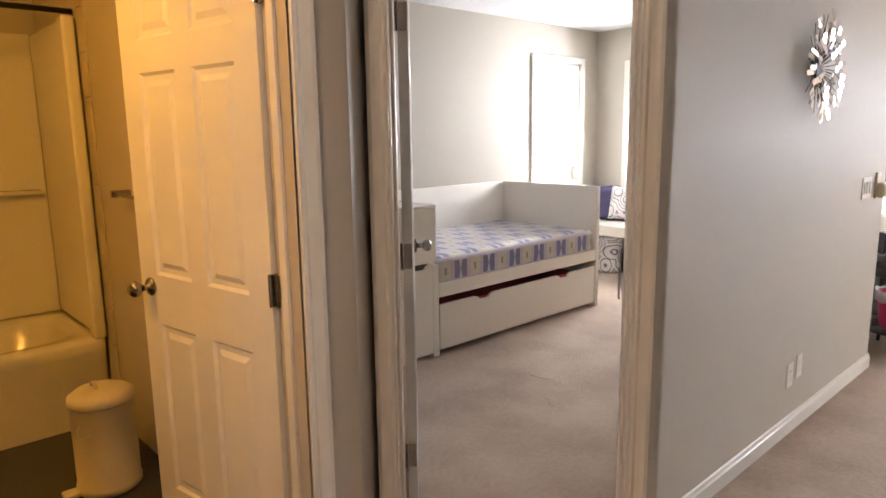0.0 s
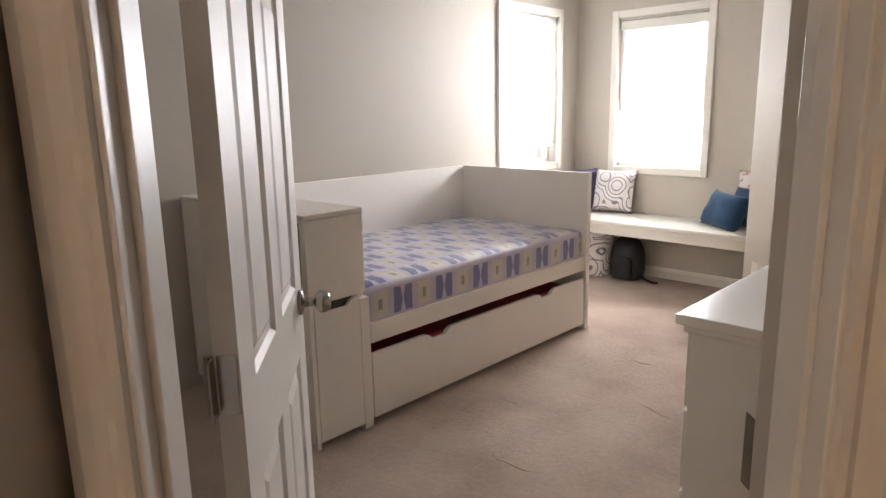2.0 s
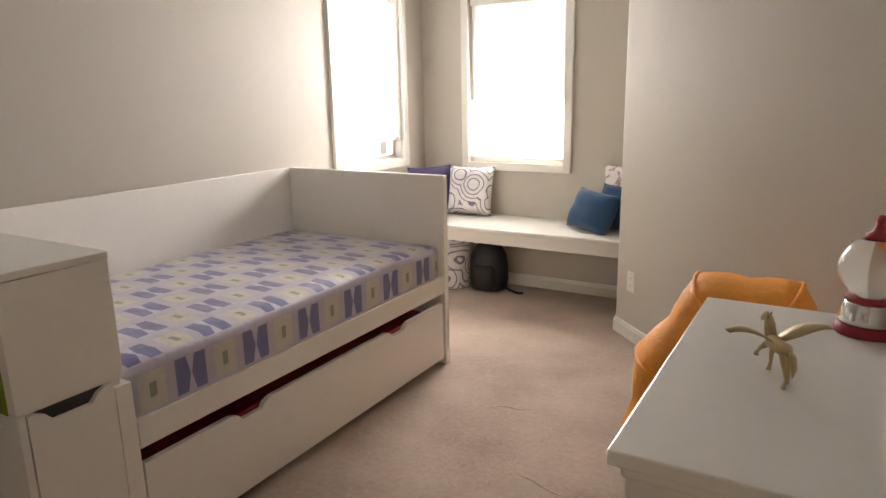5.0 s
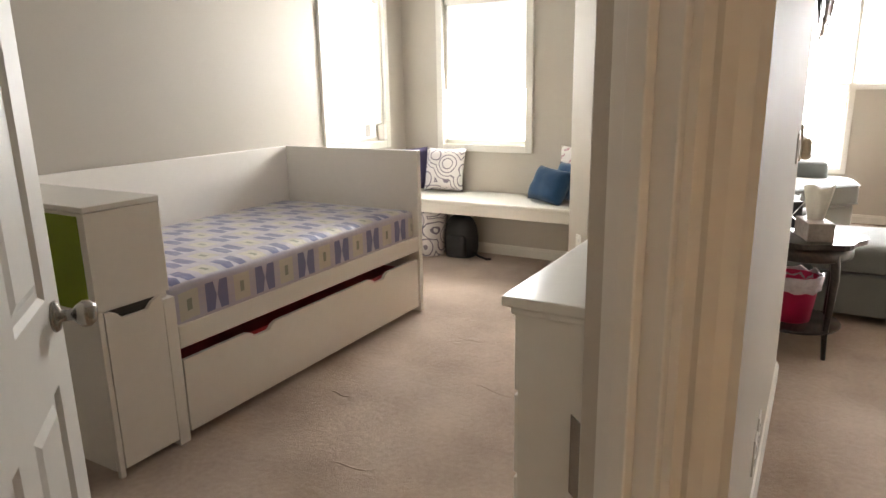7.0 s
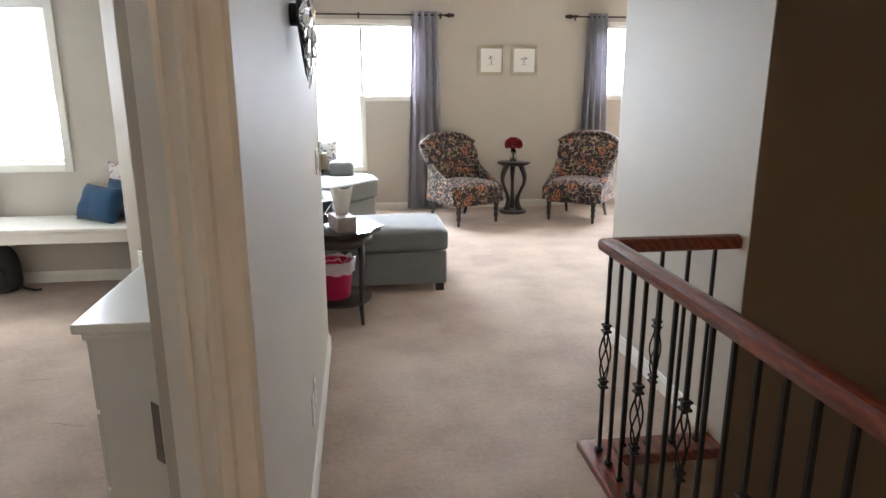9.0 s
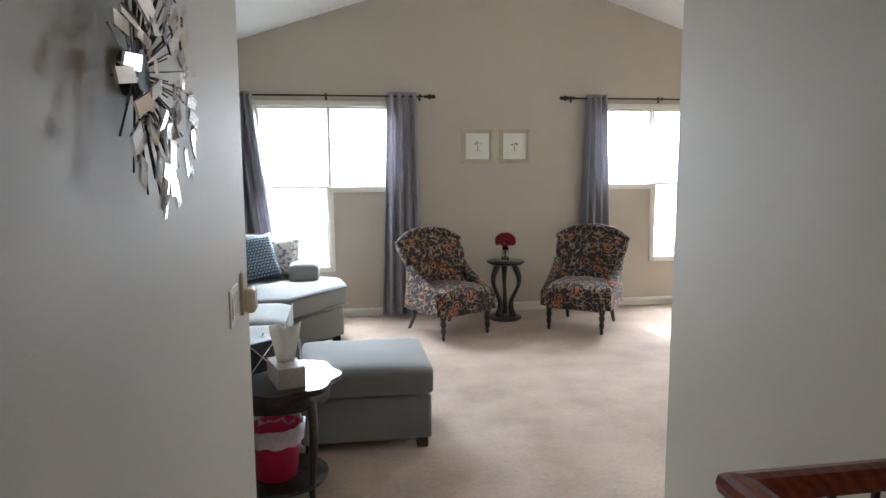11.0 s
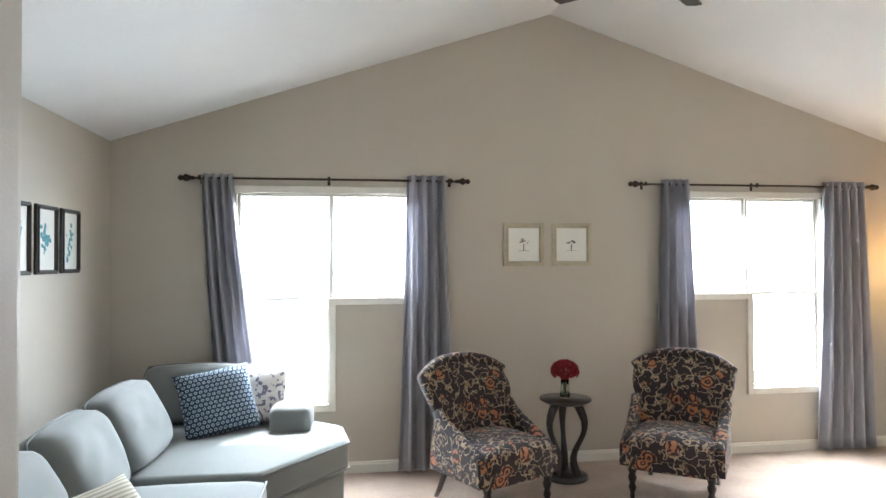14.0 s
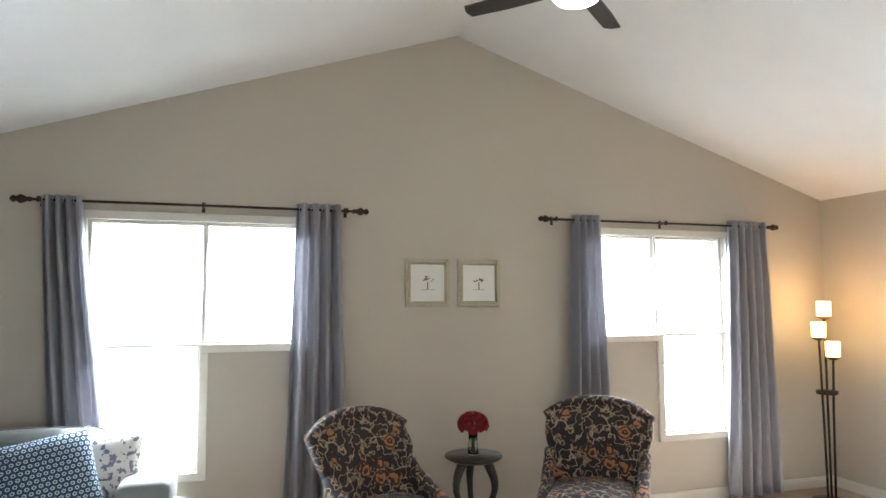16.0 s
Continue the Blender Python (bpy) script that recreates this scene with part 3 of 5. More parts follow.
def stepped_window(name, x0, x1, xs, zb, zm, zt, low_left, label):
    """White L-shaped sash window: two panes above, one below."""
    win = tagged(thing(name, Matrix(), label, "window"), kind="structure")
    w, y0, y1 = 0.052, Y_N - 0.022, Y_N + 0.01
    la, lb = (x0, xs) if low_left else (xs, x1)
    ua, ub = (xs, x1) if low_left else (x0, xs)
    parts = [((x0 - w, y0, zt), (x1 + w, y1, zt + w)),
             ((x0 - w, y0, zb - w if low_left else zm - w), (x0, y1, zt)),
             ((x1, y0, zm - w if low_left else zb - w), (x1 + w, y1, zt)),
             ((la, y0, zb - w), (lb, y1, zb))]
    if low_left:
        parts += [((xs, y0, zb - w), (xs + w, y1, zm - w)), ((xs, y0, zm - w), (x1, y1, zm))]
    else:
        parts += [((xs - w, y0, zb - w), (xs, y1, zm - w)), ((x0, y0, zm - w), (xs, y1, zm))]
    boxes("casing", parts, TRIM, win)
    f0, f1 = Y_N + 0.045, Y_N + 0.1
    mid = (x0 + x1) / 2
    box("mullion", (mid - 0.010, Y_N + 0.008, zm), (mid + 0.010, Y_N + 0.028, zt), TRIM, win, 0.003)
    box("check_rail", (la, Y_N + 0.012, zm - 0.012), (lb, Y_N + 0.026, zm + 0.004), TRIM, win, 0.003)
    strip_frame("sash", win, x0, (x0 + x1) / 2, zm, zt, f0, f1, 0.018, TRIM)
    strip_frame("sash", win, (x0 + x1) / 2, x1, zm, zt, f0, f1, 0.018, TRIM)
    strip_frame("sash", win, la, lb, zb, zm, f0, f1, 0.018, TRIM)
    for a, b, c, d in ((x0 + 0.03, (x0 + x1) / 2 - 0.03, zm + 0.03, zt - 0.03), ((x0 + x1) / 2 + 0.03, x1 - 0.03, zm + 0.03, zt - 0.03), (la + 0.03, lb - 0.03, zb + 0.03, zm - 0.03)):
        g = box("pane", (a, Y_N + 0.068, c), (b, Y_N + 0.072, d), GLASS, win, bevel=0)
        g.visible_shadow = False
    return win


stepped_window("window_1", -1.26, 0.10, -0.60, 0.52, 1.31, 2.09, True, "white L-shaped sash window full of bright daylight")
stepped_window("window_2", 2.14, 3.46, 2.84, 0.53, 1.31, 2.09, False, "white L-shaped sash window full of bright daylight")


def bedroom_windows():
    w3 = tagged(thing("window_3", Matrix(), "white cased window with its fabric blind drawn down", "window"), kind="structure")
    x0, x1, z0, z1 = -3.49, -2.765, 0.89, 2.04
    strip_frame("casing", w3, x0 - 0.055, x1 + 0.055, z0 - 0.055, z1 + 0.075, 6.528, 6.56, 0.055, TRIM)
    strip_frame("sash", w3, x0, x1, z0, z1, 6.60, 6.65, 0.03, TRIM)
    box("blind", (x0 + 0.012, 6.575, z0 + 0.035), (x1 - 0.012, 6.578, z1 - 0.02), SHADE, w3, bevel=0)
    box("head_rail", (x0 + 0.005, 6.56, z1 - 0.07), (x1 - 0.005, 6.60, z1 - 0.004), PLASTIC, w3)
    box("bottom_rail", (x0 + 0.012, 6.568, z0 + 0.022), (x1 - 0.012, 6.586, z0 + 0.036), PLASTIC, w3)
    w4 = tagged(thing("window_4", Matrix(), "white cased window with a slatted blind raised above the sill", "window"), kind="structure")
    y0, y1, z0, z1 = 5.53, 6.25, 0.93, 2.08
    strip_frame("casing", w4, y0 - 0.055, y1 + 0.055, z0 - 0.055, z1 + 0.065, -3.89, -3.858, 0.055, TRIM, True)
    strip_frame("sash", w4, y0, y1, z0, z1, -4.0, -3.95, 0.03, TRIM, True)
    boxes("head_rail", [((-3.935, y0 + 0.01, z1 - 0.06), (-3.885, y1 - 0.01, z1 - 0.004)), ((-3.93, y0 + 0.015, z0 + 0.13), (-3.89, y1 - 0.015, z0 + 0.155))], PLASTIC, w4)
    slat = bmesh.new()
    add_box(slat, (-0.0012, y0 + 0.015, -0.021), (0.0012, y1 - 0.015, 0.021), 0)
    ob = mesh_object("slat", slat, SHADE, w4)
    n = 24
    for k in range(n):
        o = ob if k == 0 else ob.copy()
        if k:
            scene.collection.objects.link(o)
        o.location = (-3.912, 0, z0 + 0.175 + k * 0.0375)
        o.rotation_euler = (0, radians(18), 0)


bedroom_windows()


# baseboards: plan lines, drawn as a moulded strip against the wall
def baseboard(p, q, h=0.085):
    """A skirting strip whose back lies on the line from p to q and whose front faces right of that way."""
    p, q = Vector((*p, 0)), Vector((*q, 0))
    d = (q - p).normalized()
    nr = Vector((d.y, -d.x, 0))
    bm = bmesh.new()
    prof = [(0, 0), (0.014, 0), (0.014, h * 0.72), (0.010, h * 0.80), (0.007, h * 0.95), (0, h)]
    a = [bm.verts.new(p + nr * t + Vector((0, 0, z))) for t, z in prof]
    b = [bm.verts.new(q + nr * t + Vector((0, 0, z))) for t, z in prof]
    bm.faces.new(a)
    bm.faces.new(b[::-1])
    for i in range(len(prof)):
        j = (i + 1) % len(prof)
        bm.faces.new((a[i], a[j], b[j], b[i]))
    return structure(mesh_object("baseboard", bm, TRIM))


for p, q in (((HALL, 2.55), (HALL, 4.985)), (c2, c3), ((X_W, 6.25), (X_W, Y_N)), ((X_W, Y_N), (X_E, Y_N)), ((X_E, Y_N), (X_E, 4.95)), ((0.78, 4.95), (0.78, 3.79)),
             ((-3.88, 6.55), (-2.20, 6.55)), ((-2.20, 6.55), (-2.20, 5.955)), ((-2.20, 5.955), (-0.965, 4.72)), ((-0.965, 4.72), (-0.965, 2.7)), ((-3.88, 5.1), (-3.88, 6.55)), ((-1.30, 0.6), (-1.30, -1.0))):
    baseboard(p, q)
boxes_trim = structure(boxes("trim_stair_nosing", [((0.205, 1.40, -0.02), (0.335, 3.785, 0.028)), ((0.335, 3.645, -0.02), (0.78, 3.785, 0.028))], CHERRY, bevel=0.008))


def carpet_creases():
    """Short raised ripples where the bedroom carpet has stretched."""
    for x, y, a, n in ((-2.15, 3.45, 12, 0.26), (-1.95, 4.25, -8, 0.3), (-2.3, 4.75, 20, 0.2), (-2.55, 3.9, 5, 0.16), (-1.85, 3.2, -16, 0.18)):
        pts = [((k / 8 - 0.5) * n, 0.012 * math.sin(k * 0.9), -0.004) for k in range(9)]
        c = tube("carpet_crease", pts, [0.0035 + 0.0035 * math.sin(math.pi * k / 8) for k in range(9)], CARPET, None, 8)
        c.matrix_world = pose(x, y, 0, 0, 0, a)
        structure(c)


carpet_creases()


# ---- doors ----
def casing_profile():
    return [(0, 0), (0.011, 0.002), (0.014, 0.012), (0.010, 0.022), (0.013, 0.036), (0.018, 0.05), (0.018, 0.062), (0, 0.066)]


def door_frame(name, m, width, height, depth, label):
    """Jamb and moulded casings; local x along the wall, y out of the front face, opening from 0 to width."""
    fr = tagged(thing(name, m, label, "door frame"), kind="structure")
    j = 0.018
    boxes("jamb", [((-j, -depth, 0), (0, 0, height)), ((width, -depth, 0), (width + j, 0, height)), ((-j, -depth, height), (width + j, 0, height + j)),
                   ((0, -depth + 0.036, 0), (0.011, -depth + 0.07, height)), ((width - 0.011, -depth + 0.036, 0), (width, -depth + 0.07, height)), ((0.011, -depth + 0.036, height - 0.011), (width - 0.011, -depth + 0.07, height))], DOORW, fr, 0.002)
    for s, yf in ((1, 0), (-1, -depth)):
        bm = bmesh.new()
        prof = casing_profile()
        path = [(-0.006, 0, -1, 0), (-0.006, height + 0.006, -1, 1), (width + 0.006, height + 0.006, 1, 1), (width + 0.006, 0, 1, 0)]
        rings = [[bm.verts.new((x + sx * t, yf + s * (h + 0.001), z + sz * t)) for h, t in prof] for x, z, sx, sz in path]
        for a, b in zip(rings, rings[1:]):
            for i in range(len(prof)):
                k = (i + 1) % len(prof)
                bm.faces.new((a[i], a[k], b[k], b[i]))
        mesh_object("casing", bm, TRIM, fr)
    return fr


def panel_door(name, m, width, height, label, sign=1):
    """Six-panel leaf hung at local x = 0, along +x, thickness in y from 0 to -sign*0.035."""
    d = thing(name, m, label, "door")
    th = 0.035
    bm = bmesh.new()
    st, mid = 0.105, 0.09
    xa, xb = (st, (width - mid) / 2), ((width + mid) / 2, width - st)
    rows = ((0.20, 0.80), (0.97, 1.62), (1.72, height - 0.11))
    us = sorted({0.0, width, *xa, *xb})
    zs = sorted({0.008, height, *(z for r in rows for z in r)})
    panels = [(x, r) for x in (xa, xb) for r in rows]
    faces = []
    for yy in (0.0, -th):
        out = 1 if yy == 0 else -1
        for i in range(len(us) - 1):
            for k in range(len(zs) - 1):
                a, b, c, e = us[i], us[i + 1], zs[k], zs[k + 1]
                hole = any(abs(a - x[0]) < 1e-6 and abs(b - x[1]) < 1e-6 and abs(c - r[0]) < 1e-6 and abs(e - r[1]) < 1e-6 for x, r in panels)
                if not hole:
                    bm.faces.new([bm.verts.new((p, yy, q)) for p, q in ((a, c), (b, c), (b, e), (a, e))])
                    continue
                prev = [bm.verts.new((p, yy, q)) for p, q in ((a, c), (b, c), (b, e), (a, e))]
                for ins, dep in ((0.010, 0.009), (0.026, 0.009), (0.044, 0.002)):
                    ring = [bm.verts.new((p, yy - out * dep, q)) for p, q in ((a + ins, c + ins), (b - ins, c + ins), (b - ins, e - ins), (a + ins, e - ins))]
                    for s in range(4):
                        bm.faces.new((prev[s], prev[(s + 1) % 4], ring[(s + 1) % 4], ring[s]))
                    prev = ring
                bm.faces.new(prev)
    lo, hi = (0, -th, zs[0]), (width, 0, height)
    for a, b, c, e in (((0, 0, zs[0]), (0, -th, zs[0]), (0, -th, height), (0, 0, height)), ((width, 0, zs[0]), (width, -th, zs[0]), (width, -th, height), (width, 0, height)),
                       ((0, 0, height), (width, 0, height), (width, -th, height), (0, -th, height)), ((0, 0, zs[0]), (width, 0, zs[0]), (width, -th, zs[0]), (0, -th, zs[0]))):
        bm.faces.new([bm.verts.new(v) for v in (a, b, c, e)])
    bmesh.ops.remove_doubles(bm, verts=bm.verts, dist=1e-5)
    mesh_object("leaf", bm, DOORW, d)
    for out in (1, -1):
        prof = [(0.0, 0), (0.030, 0), (0.032, 0.004), (0.028, 0.010), (0.012, 0.014), (0.011, 0.034), (0.020, 0.042), (0.027, 0.053), (0.026, 0.066), (0.017, 0.076), (0.0, 0.078)]
        k = lathe("knob", prof, STEEL, d, seg=20)
        k.matrix_local = Matrix.Translation((width - 0.065, 0.0 if out == 1 else -th, 0.925)) @ pose(0, 0, 0, -90 * out, 0, 0)
    for z in (0.255, 1.0, 1.80):
        bm = bmesh.new()
        add_box(bm, (-0.0025, -th + 0.003, z - 0.045), (0.0, -0.004, z + 0.045), 0.0006)
        add_tube(bm, [(-0.004, 0.006, z - 0.046), (-0.004, 0.006, z + 0.046)], 0.0065, 10)
        add_box(bm, (-0.034, -0.002, z - 0.045), (-0.004, 0.001, z + 0.045), 0.0006)
        mesh_object("hinge", bm, STEEL, d)
    return d


hx, hy = un(0.29, -2.38)
door_frame("door_frame_bedroom", pose(hx, hy, 0, 0, 0, 45), 0.74, 2.05, 0.115, "cream-painted moulded door frame to the bedroom")
bx, by = un(0.294, -2.492)
panel_door("bedroom_door", pose(bx, by, 0, 0, 0, 139.2), 0.728, 2.035, "white six-panel door standing open into the bedroom")
fr = door_frame("door_frame_bathroom", pose(-1.30, 1.411, 0, 0, 0, -90), 0.761, 2.05, 0.12, "white moulded door frame of the bathroom")
panel_door("bathroom_door", pose(-1.424, 1.394, 0, 0, 0, 189.0), 0.715, 2.035, "white six-panel door standing open into the bathroom")
sp = tagged(box("strike_plate", (-0.0015, -0.028, 0.86), (0, -0.004, 0.965), STEEL, bevel=0.0005), "small nickel strike plate on the door jamb", "strike plate")
sp.matrix_world = pose(*un(1.0288, -2.44), 0, 0, 0, 45)


# ---- landing ----
def stair_rail():
    rail = thing("stair_railing", Matrix(), "cherry handrail on black iron balusters beside the stair opening", "railing")
    x, y1, zt = 0.268, 3.715, 0.90
    prof = [(-0.030, -0.030), (-0.034, -0.012), (-0.031, 0.006), (-0.020, 0.016), (0, 0.020), (0.020, 0.016), (0.031, 0.006), (0.034, -0.012), (0.030, -0.030), (0.018, -0.036), (-0.018, -0.036)]
    bm = bmesh.new()
    rings = []
    for px, py, sx, sy in ((x, 1.42, 1, 0), (x, y1, 1, -1), (0.775, y1, 0, -1)):
        rings.append([bm.verts.new((px + sx * a, py + sy * a, zt - 0.02 + b)) for a, b in prof])
    for a, b in zip(rings, rings[1:]):
        for i in range(len(prof)):
            k = (i + 1) % len(prof)
            bm.faces.new((a[i], a[k], b[k], b[i]))
    bm.faces.new(rings[0])
    bm.faces.new(rings[-1][::-1])
    mesh_object("handrail", bm, CHERRY, rail)

    def knot(b, px, py, z):
        for dz, r in ((-0.022, 0.008), (-0.012, 0.017), (0, 0.012), (0.012, 0.017), (0.022, 0.008)):
            add_box(b, (px - r, py - r, z + dz - 0.005), (px + r, py + r, z + dz + 0.005), 0.003, 1)

    def baluster(px, py, kind):
        b = bmesh.new()
        s = 0.0065
        knots = {0: (), 1: (0.32, 0.55), 2: (0.22, 0.45)}[kind]
        if kind:
            z0, z1 = knots
            add_box(b, (px - s, py - s, 0.028), (px + s, py + s, z0), 0.001, 1)
            add_box(b, (px - s, py - s, z1), (px + s, py + s, 0.87), 0.001, 1)
            for k in range(4):
                pts = []
                for i in range(9):
                    f = i / 8
                    a = radians(90 * k + 45 + 180 * f)
                    r = 0.003 + 0.019 * math.sin(math.pi * f)
                    pts.append((px + r * math.cos(a), py + r * math.sin(a), z0 + (z1 - z0) * f))
                add_tube(b, pts, 0.0032, 6)
            for z in knots:
                knot(b, px, py, z)
        else:
            add_box(b, (px - s, py - s, 0.028), (px + s, py + s, 0.87), 0.001, 1)
        add_box(b, (px - 0.013, py - 0.013, 0.028), (px + 0.013, py + 0.013, 0.045), 0.003, 1)
        mesh_object("baluster", b, IRON, rail)

    kinds = (1, 0, 0, 2, 0, 0)
    for i in range(22):
        baluster(x, y1 - 0.02 - i * 0.104, kinds[i % 6])
    for i, px in enumerate((0.375, 0.48, 0.585, 0.69)):
        baluster(px, y1, 1 if i == 1 else 0)


stair_rail()


def sunburst():
    s = thing("sunburst_wall_decoration", pose(HALL, 3.675, 1.67), "sunburst of small mirrored plates on thin rods, on the wall", "wall decoration")
    bm = bmesh.new()
    plates = bmesh.new()
    rnd = random.Random(4)
    for k in range(36):
        a = 2 * math.pi * k / 36 + rnd.uniform(-0.05, 0.05)
        for r0 in ((0.205, 0.13) if k % 2 else (0.17, 0.09))[:2]:
            r = r0 + rnd.uniform(-0.012, 0.012)
            add_tube(bm, [(0.02, 0.02 * math.cos(a), 0.02 * math.sin(a)), (0.045, r * math.cos(a), r * math.sin(a))], 0.0016, 5)
            mm = pose(0.05 + rnd.uniform(0, 0.02), r * math.cos(a), r * math.sin(a)) @ Matrix.Rotation(a, 4, "X") @ pose(0, 0, 0, 0, rnd.uniform(-14, 14), rnd.uniform(-14, 14))
            bmesh.ops.create_cube(plates, size=1, matrix=mm @ Matrix.Diagonal((0.004, 0.046, 0.021, 1)))
    add_tube(bm, [(0.0, 0, 0), (0.03, 0, 0)], 0.035, 16)
    mesh_object("rods", bm, IRON, s)
    mesh_object("mirror_plates", plates, CHROME, s)


sunburst()


def wall_plate(name, m, gangs, label, category, outlet):
    """Plate on a wall; local y out of the wall."""
    p = thing(name, m, label, category)
    w = 0.07 + 0.046 * (gangs - 1)
    box("plate", (-w / 2, 0, -0.0575), (w / 2, 0.006, 0.0575), PLASTIC, p, 0.003)
    for g in range(gangs):
        x = (g - (gangs - 1) / 2) * 0.046
        if outlet:
            for z in (-0.02, 0.02):
                box("socket", (x - 0.016, 0.005, z - 0.014), (x + 0.016, 0.0075, z + 0.014), PLASTIC, p, 0.001)
                boxes("slots", [((x - 0.008, 0.007, z - 0.005), (x - 0.006, 0.0078, z + 0.005)), ((x + 0.006, 0.007, z - 0.005), (x + 0.008, 0.0078, z + 0.005))], BLACKF, p, 0)
        else:
            box("rocker", (x - 0.016, 0.005, -0.033), (x + 0.016, 0.010, 0.033), PLASTIC, p, 0.002)
    return p


wall_plate("outlet", pose(HALL, 3.695, 0.29, 0, 0, -90), 1, "white outlet plate low on the wall", "outlet", True)
wall_plate("outlet", pose(HALL, 3.805, 0.31, 0, 0, -90), 1, "white outlet plate low on the wall", "outlet", True)
wall_plate("light_switch", pose(HALL, 4.63, 1.10, 0, 0, -90), 3, "white three-gang light switch plate on the wall", "light switch", False)
wall_plate("outlet", pose(-2.09, 5.843, 0.335, 0, 0, 135), 1, "white outlet plate on the slanting bedroom wall", "outlet", True)
wall_plate("outlet", pose(0.88, Y_N, 0.33, 0, 0, 180), 1, "white outlet plate behind the side table", "outlet", True)


def holder():
    h = thing("wall_holder", pose(HALL, 4.82, 1.10), "ivory plastic holder fixed to the wall by the switches", "wall holder")
    box("back", (0, -0.04, -0.07), (0.012, 0.04, 0.075), IVORY, h, 0.005)
    box("front", (0.012, -0.034, -0.065), (0.045, 0.034, 0.02), IVORY, h, 0.012, 3)
    boxes("bars", [((0.045, -0.03 + k * 0.012, -0.055), (0.048, -0.024 + k * 0.012, 0.01)) for k in range(5)], CREAM, h, 0.001)


holder()


def hall_light():
    f = thing("ceiling_light", pose(-0.25, 0.1, 2.43), "round white glass ceiling light over the landing", "ceiling light")
    lathe("rim", [(0.0, -0.02), (0.15, -0.02), (0.155, -0.01), (0.15, 0.0), (0.0, 0.0)], STEEL, f, seg=32)
    lathe("dome", [(0.0, -0.09), (0.06, -0.083), (0.11, -0.06), (0.14, -0.022), (0.0, -0.021)], DOME, f, seg=32)


hall_light()


# ---- bathroom ----
def bathroom():
    tub = thing("bathtub", Matrix(), "glossy one-piece bathtub with moulded surround walls", "bathtub")
    x0, x1, y0, y1, zr = -4.055, -3.28, -0.2, 1.462, 0.44
    bm = bmesh.new()
    n = 40

    def ring(cx, cy, hx, hy, z, power):
        """A rounded rectangle of n points."""
        out = []
        for k in range(n):
            a = 2 * math.pi * (k + 0.5) / n
            c, q = math.cos(a), math.sin(a)
            out.append(bm.verts.new((cx + hx * math.copysign(abs(c) ** power, c), cy + hy * math.copysign(abs(q) ** power, q), z)))
        return out

    cx, cy, hx, hy = (x0 + x1) / 2, (y0 + y1) / 2, (x1 - x0) / 2, (y1 - y0) / 2
    rings = [ring(cx, cy, hx, hy, 0.006, 0.08), ring(cx, cy, hx, hy, zr - 0.09, 0.08), ring(cx, cy, hx + 0.006, hy, zr - 0.07, 0.08), ring(cx, cy, hx + 0.012, hy, zr - 0.02, 0.08), ring(cx, cy, hx, hy - 0.005, zr, 0.09),
             ring(cx, cy, hx - 0.085, hy - 0.10, zr, 0.3), ring(cx, cy, hx - 0.105, hy - 0.125, zr - 0.02, 0.32), ring(cx, cy, hx - 0.14, hy - 0.20, zr - 0.22, 0.36), ring(cx, cy, hx - 0.20, hy - 0.30, zr - 0.33, 0.42)]
    for a, b in zip(rings, rings[1:]):
        for k in range(n):
            bm.faces.new((a[k], a[(k + 1) % n], b[(k + 1) % n], b[k]))
    bm.faces.new(rings[-1])
    mesh_object("basin", bm, ACRYLIC, tub, True)
    boxes("surround", [((x0, y0, zr), (x0 + 0.02, y1 - 0.03, 1.98)), ((x0, y1 - 0.03, zr), (x1 - 0.07, y1 - 0.002, 1.98)), ((x1 - 0.07, y1 - 0.06, zr), (x1 + 0.012, y1 - 0.002, 1.98))], ACRYLIC, tub, 0.014)
    boxes("shelf", [((x0 + 0.02, y0 + 0.1, 1.12), (x0 + 0.09, y1 - 0.06, 1.145))], ACRYLIC, tub, 0.012)
    rod = tube("shower_rod", [(-3.31, -0.98, 2.0), (-3.31, 1.462, 2.0)], 0.013, IRON)
    tagged(rod, "dark metal shower rod across the bath", "shower rod")
    tiles = structure(new("wall_tiles"))
    tb = bmesh.new()
    add_box(tb, (-0.052, -0.004, -0.098), (0.052, 0.004, 0.098), 0.002, 1)
    first = mesh_object("tile", tb, TILE, tiles)
    for k in range(12):
        o = first if k == 0 else first.copy()
        if k:
            scene.collection.objects.link(o)
        o.location = (-3.205, 1.466, 0.106 + 0.2 * k)
    can = thing("pedal_bin", pose(-2.60, 1.235, 0.006) @ Matrix.Scale(1.10, 4), "cream enamel pedal bin with a domed lid", "bin")
    lathe("body", [(0.105, 0), (0.112, 0.01), (0.112, 0.03), (0.108, 0.035), (0.108, 0.33), (0.11, 0.335)], CREAM, can, seg=32)
    lathe("lid", [(0.113, 0.337), (0.115, 0.345), (0.113, 0.365), (0.09, 0.382), (0.04, 0.39), (0, 0.391)], CREAM, can, seg=32)
    tube("handle", [(0.02, -0.02, 0.388), (0.0, -0.02, 0.405), (-0.02, -0.02, 0.404), (-0.035, -0.02, 0.386)], 0.006, CREAM, can)
    tube("carry_handle", [(0.06, -0.09, 0.29), (0.072, -0.105, 0.27), (0.075, -0.11, 0.24), (0.10, -0.075, 0.26)], 0.004, CREAM, can)
    box("pedal", (-0.03, -0.16, 0.006), (0.03, -0.10, 0.022), CREAM, can, 0.006)
    bar = thing("towel_bar", Matrix(), "metal towel bar on the bathroom wall", "towel bar")
    tube("bar", [(-2.75, 1.40, 1.19), (-2.25, 1.40, 1.19)], 0.008, STEEL, bar)
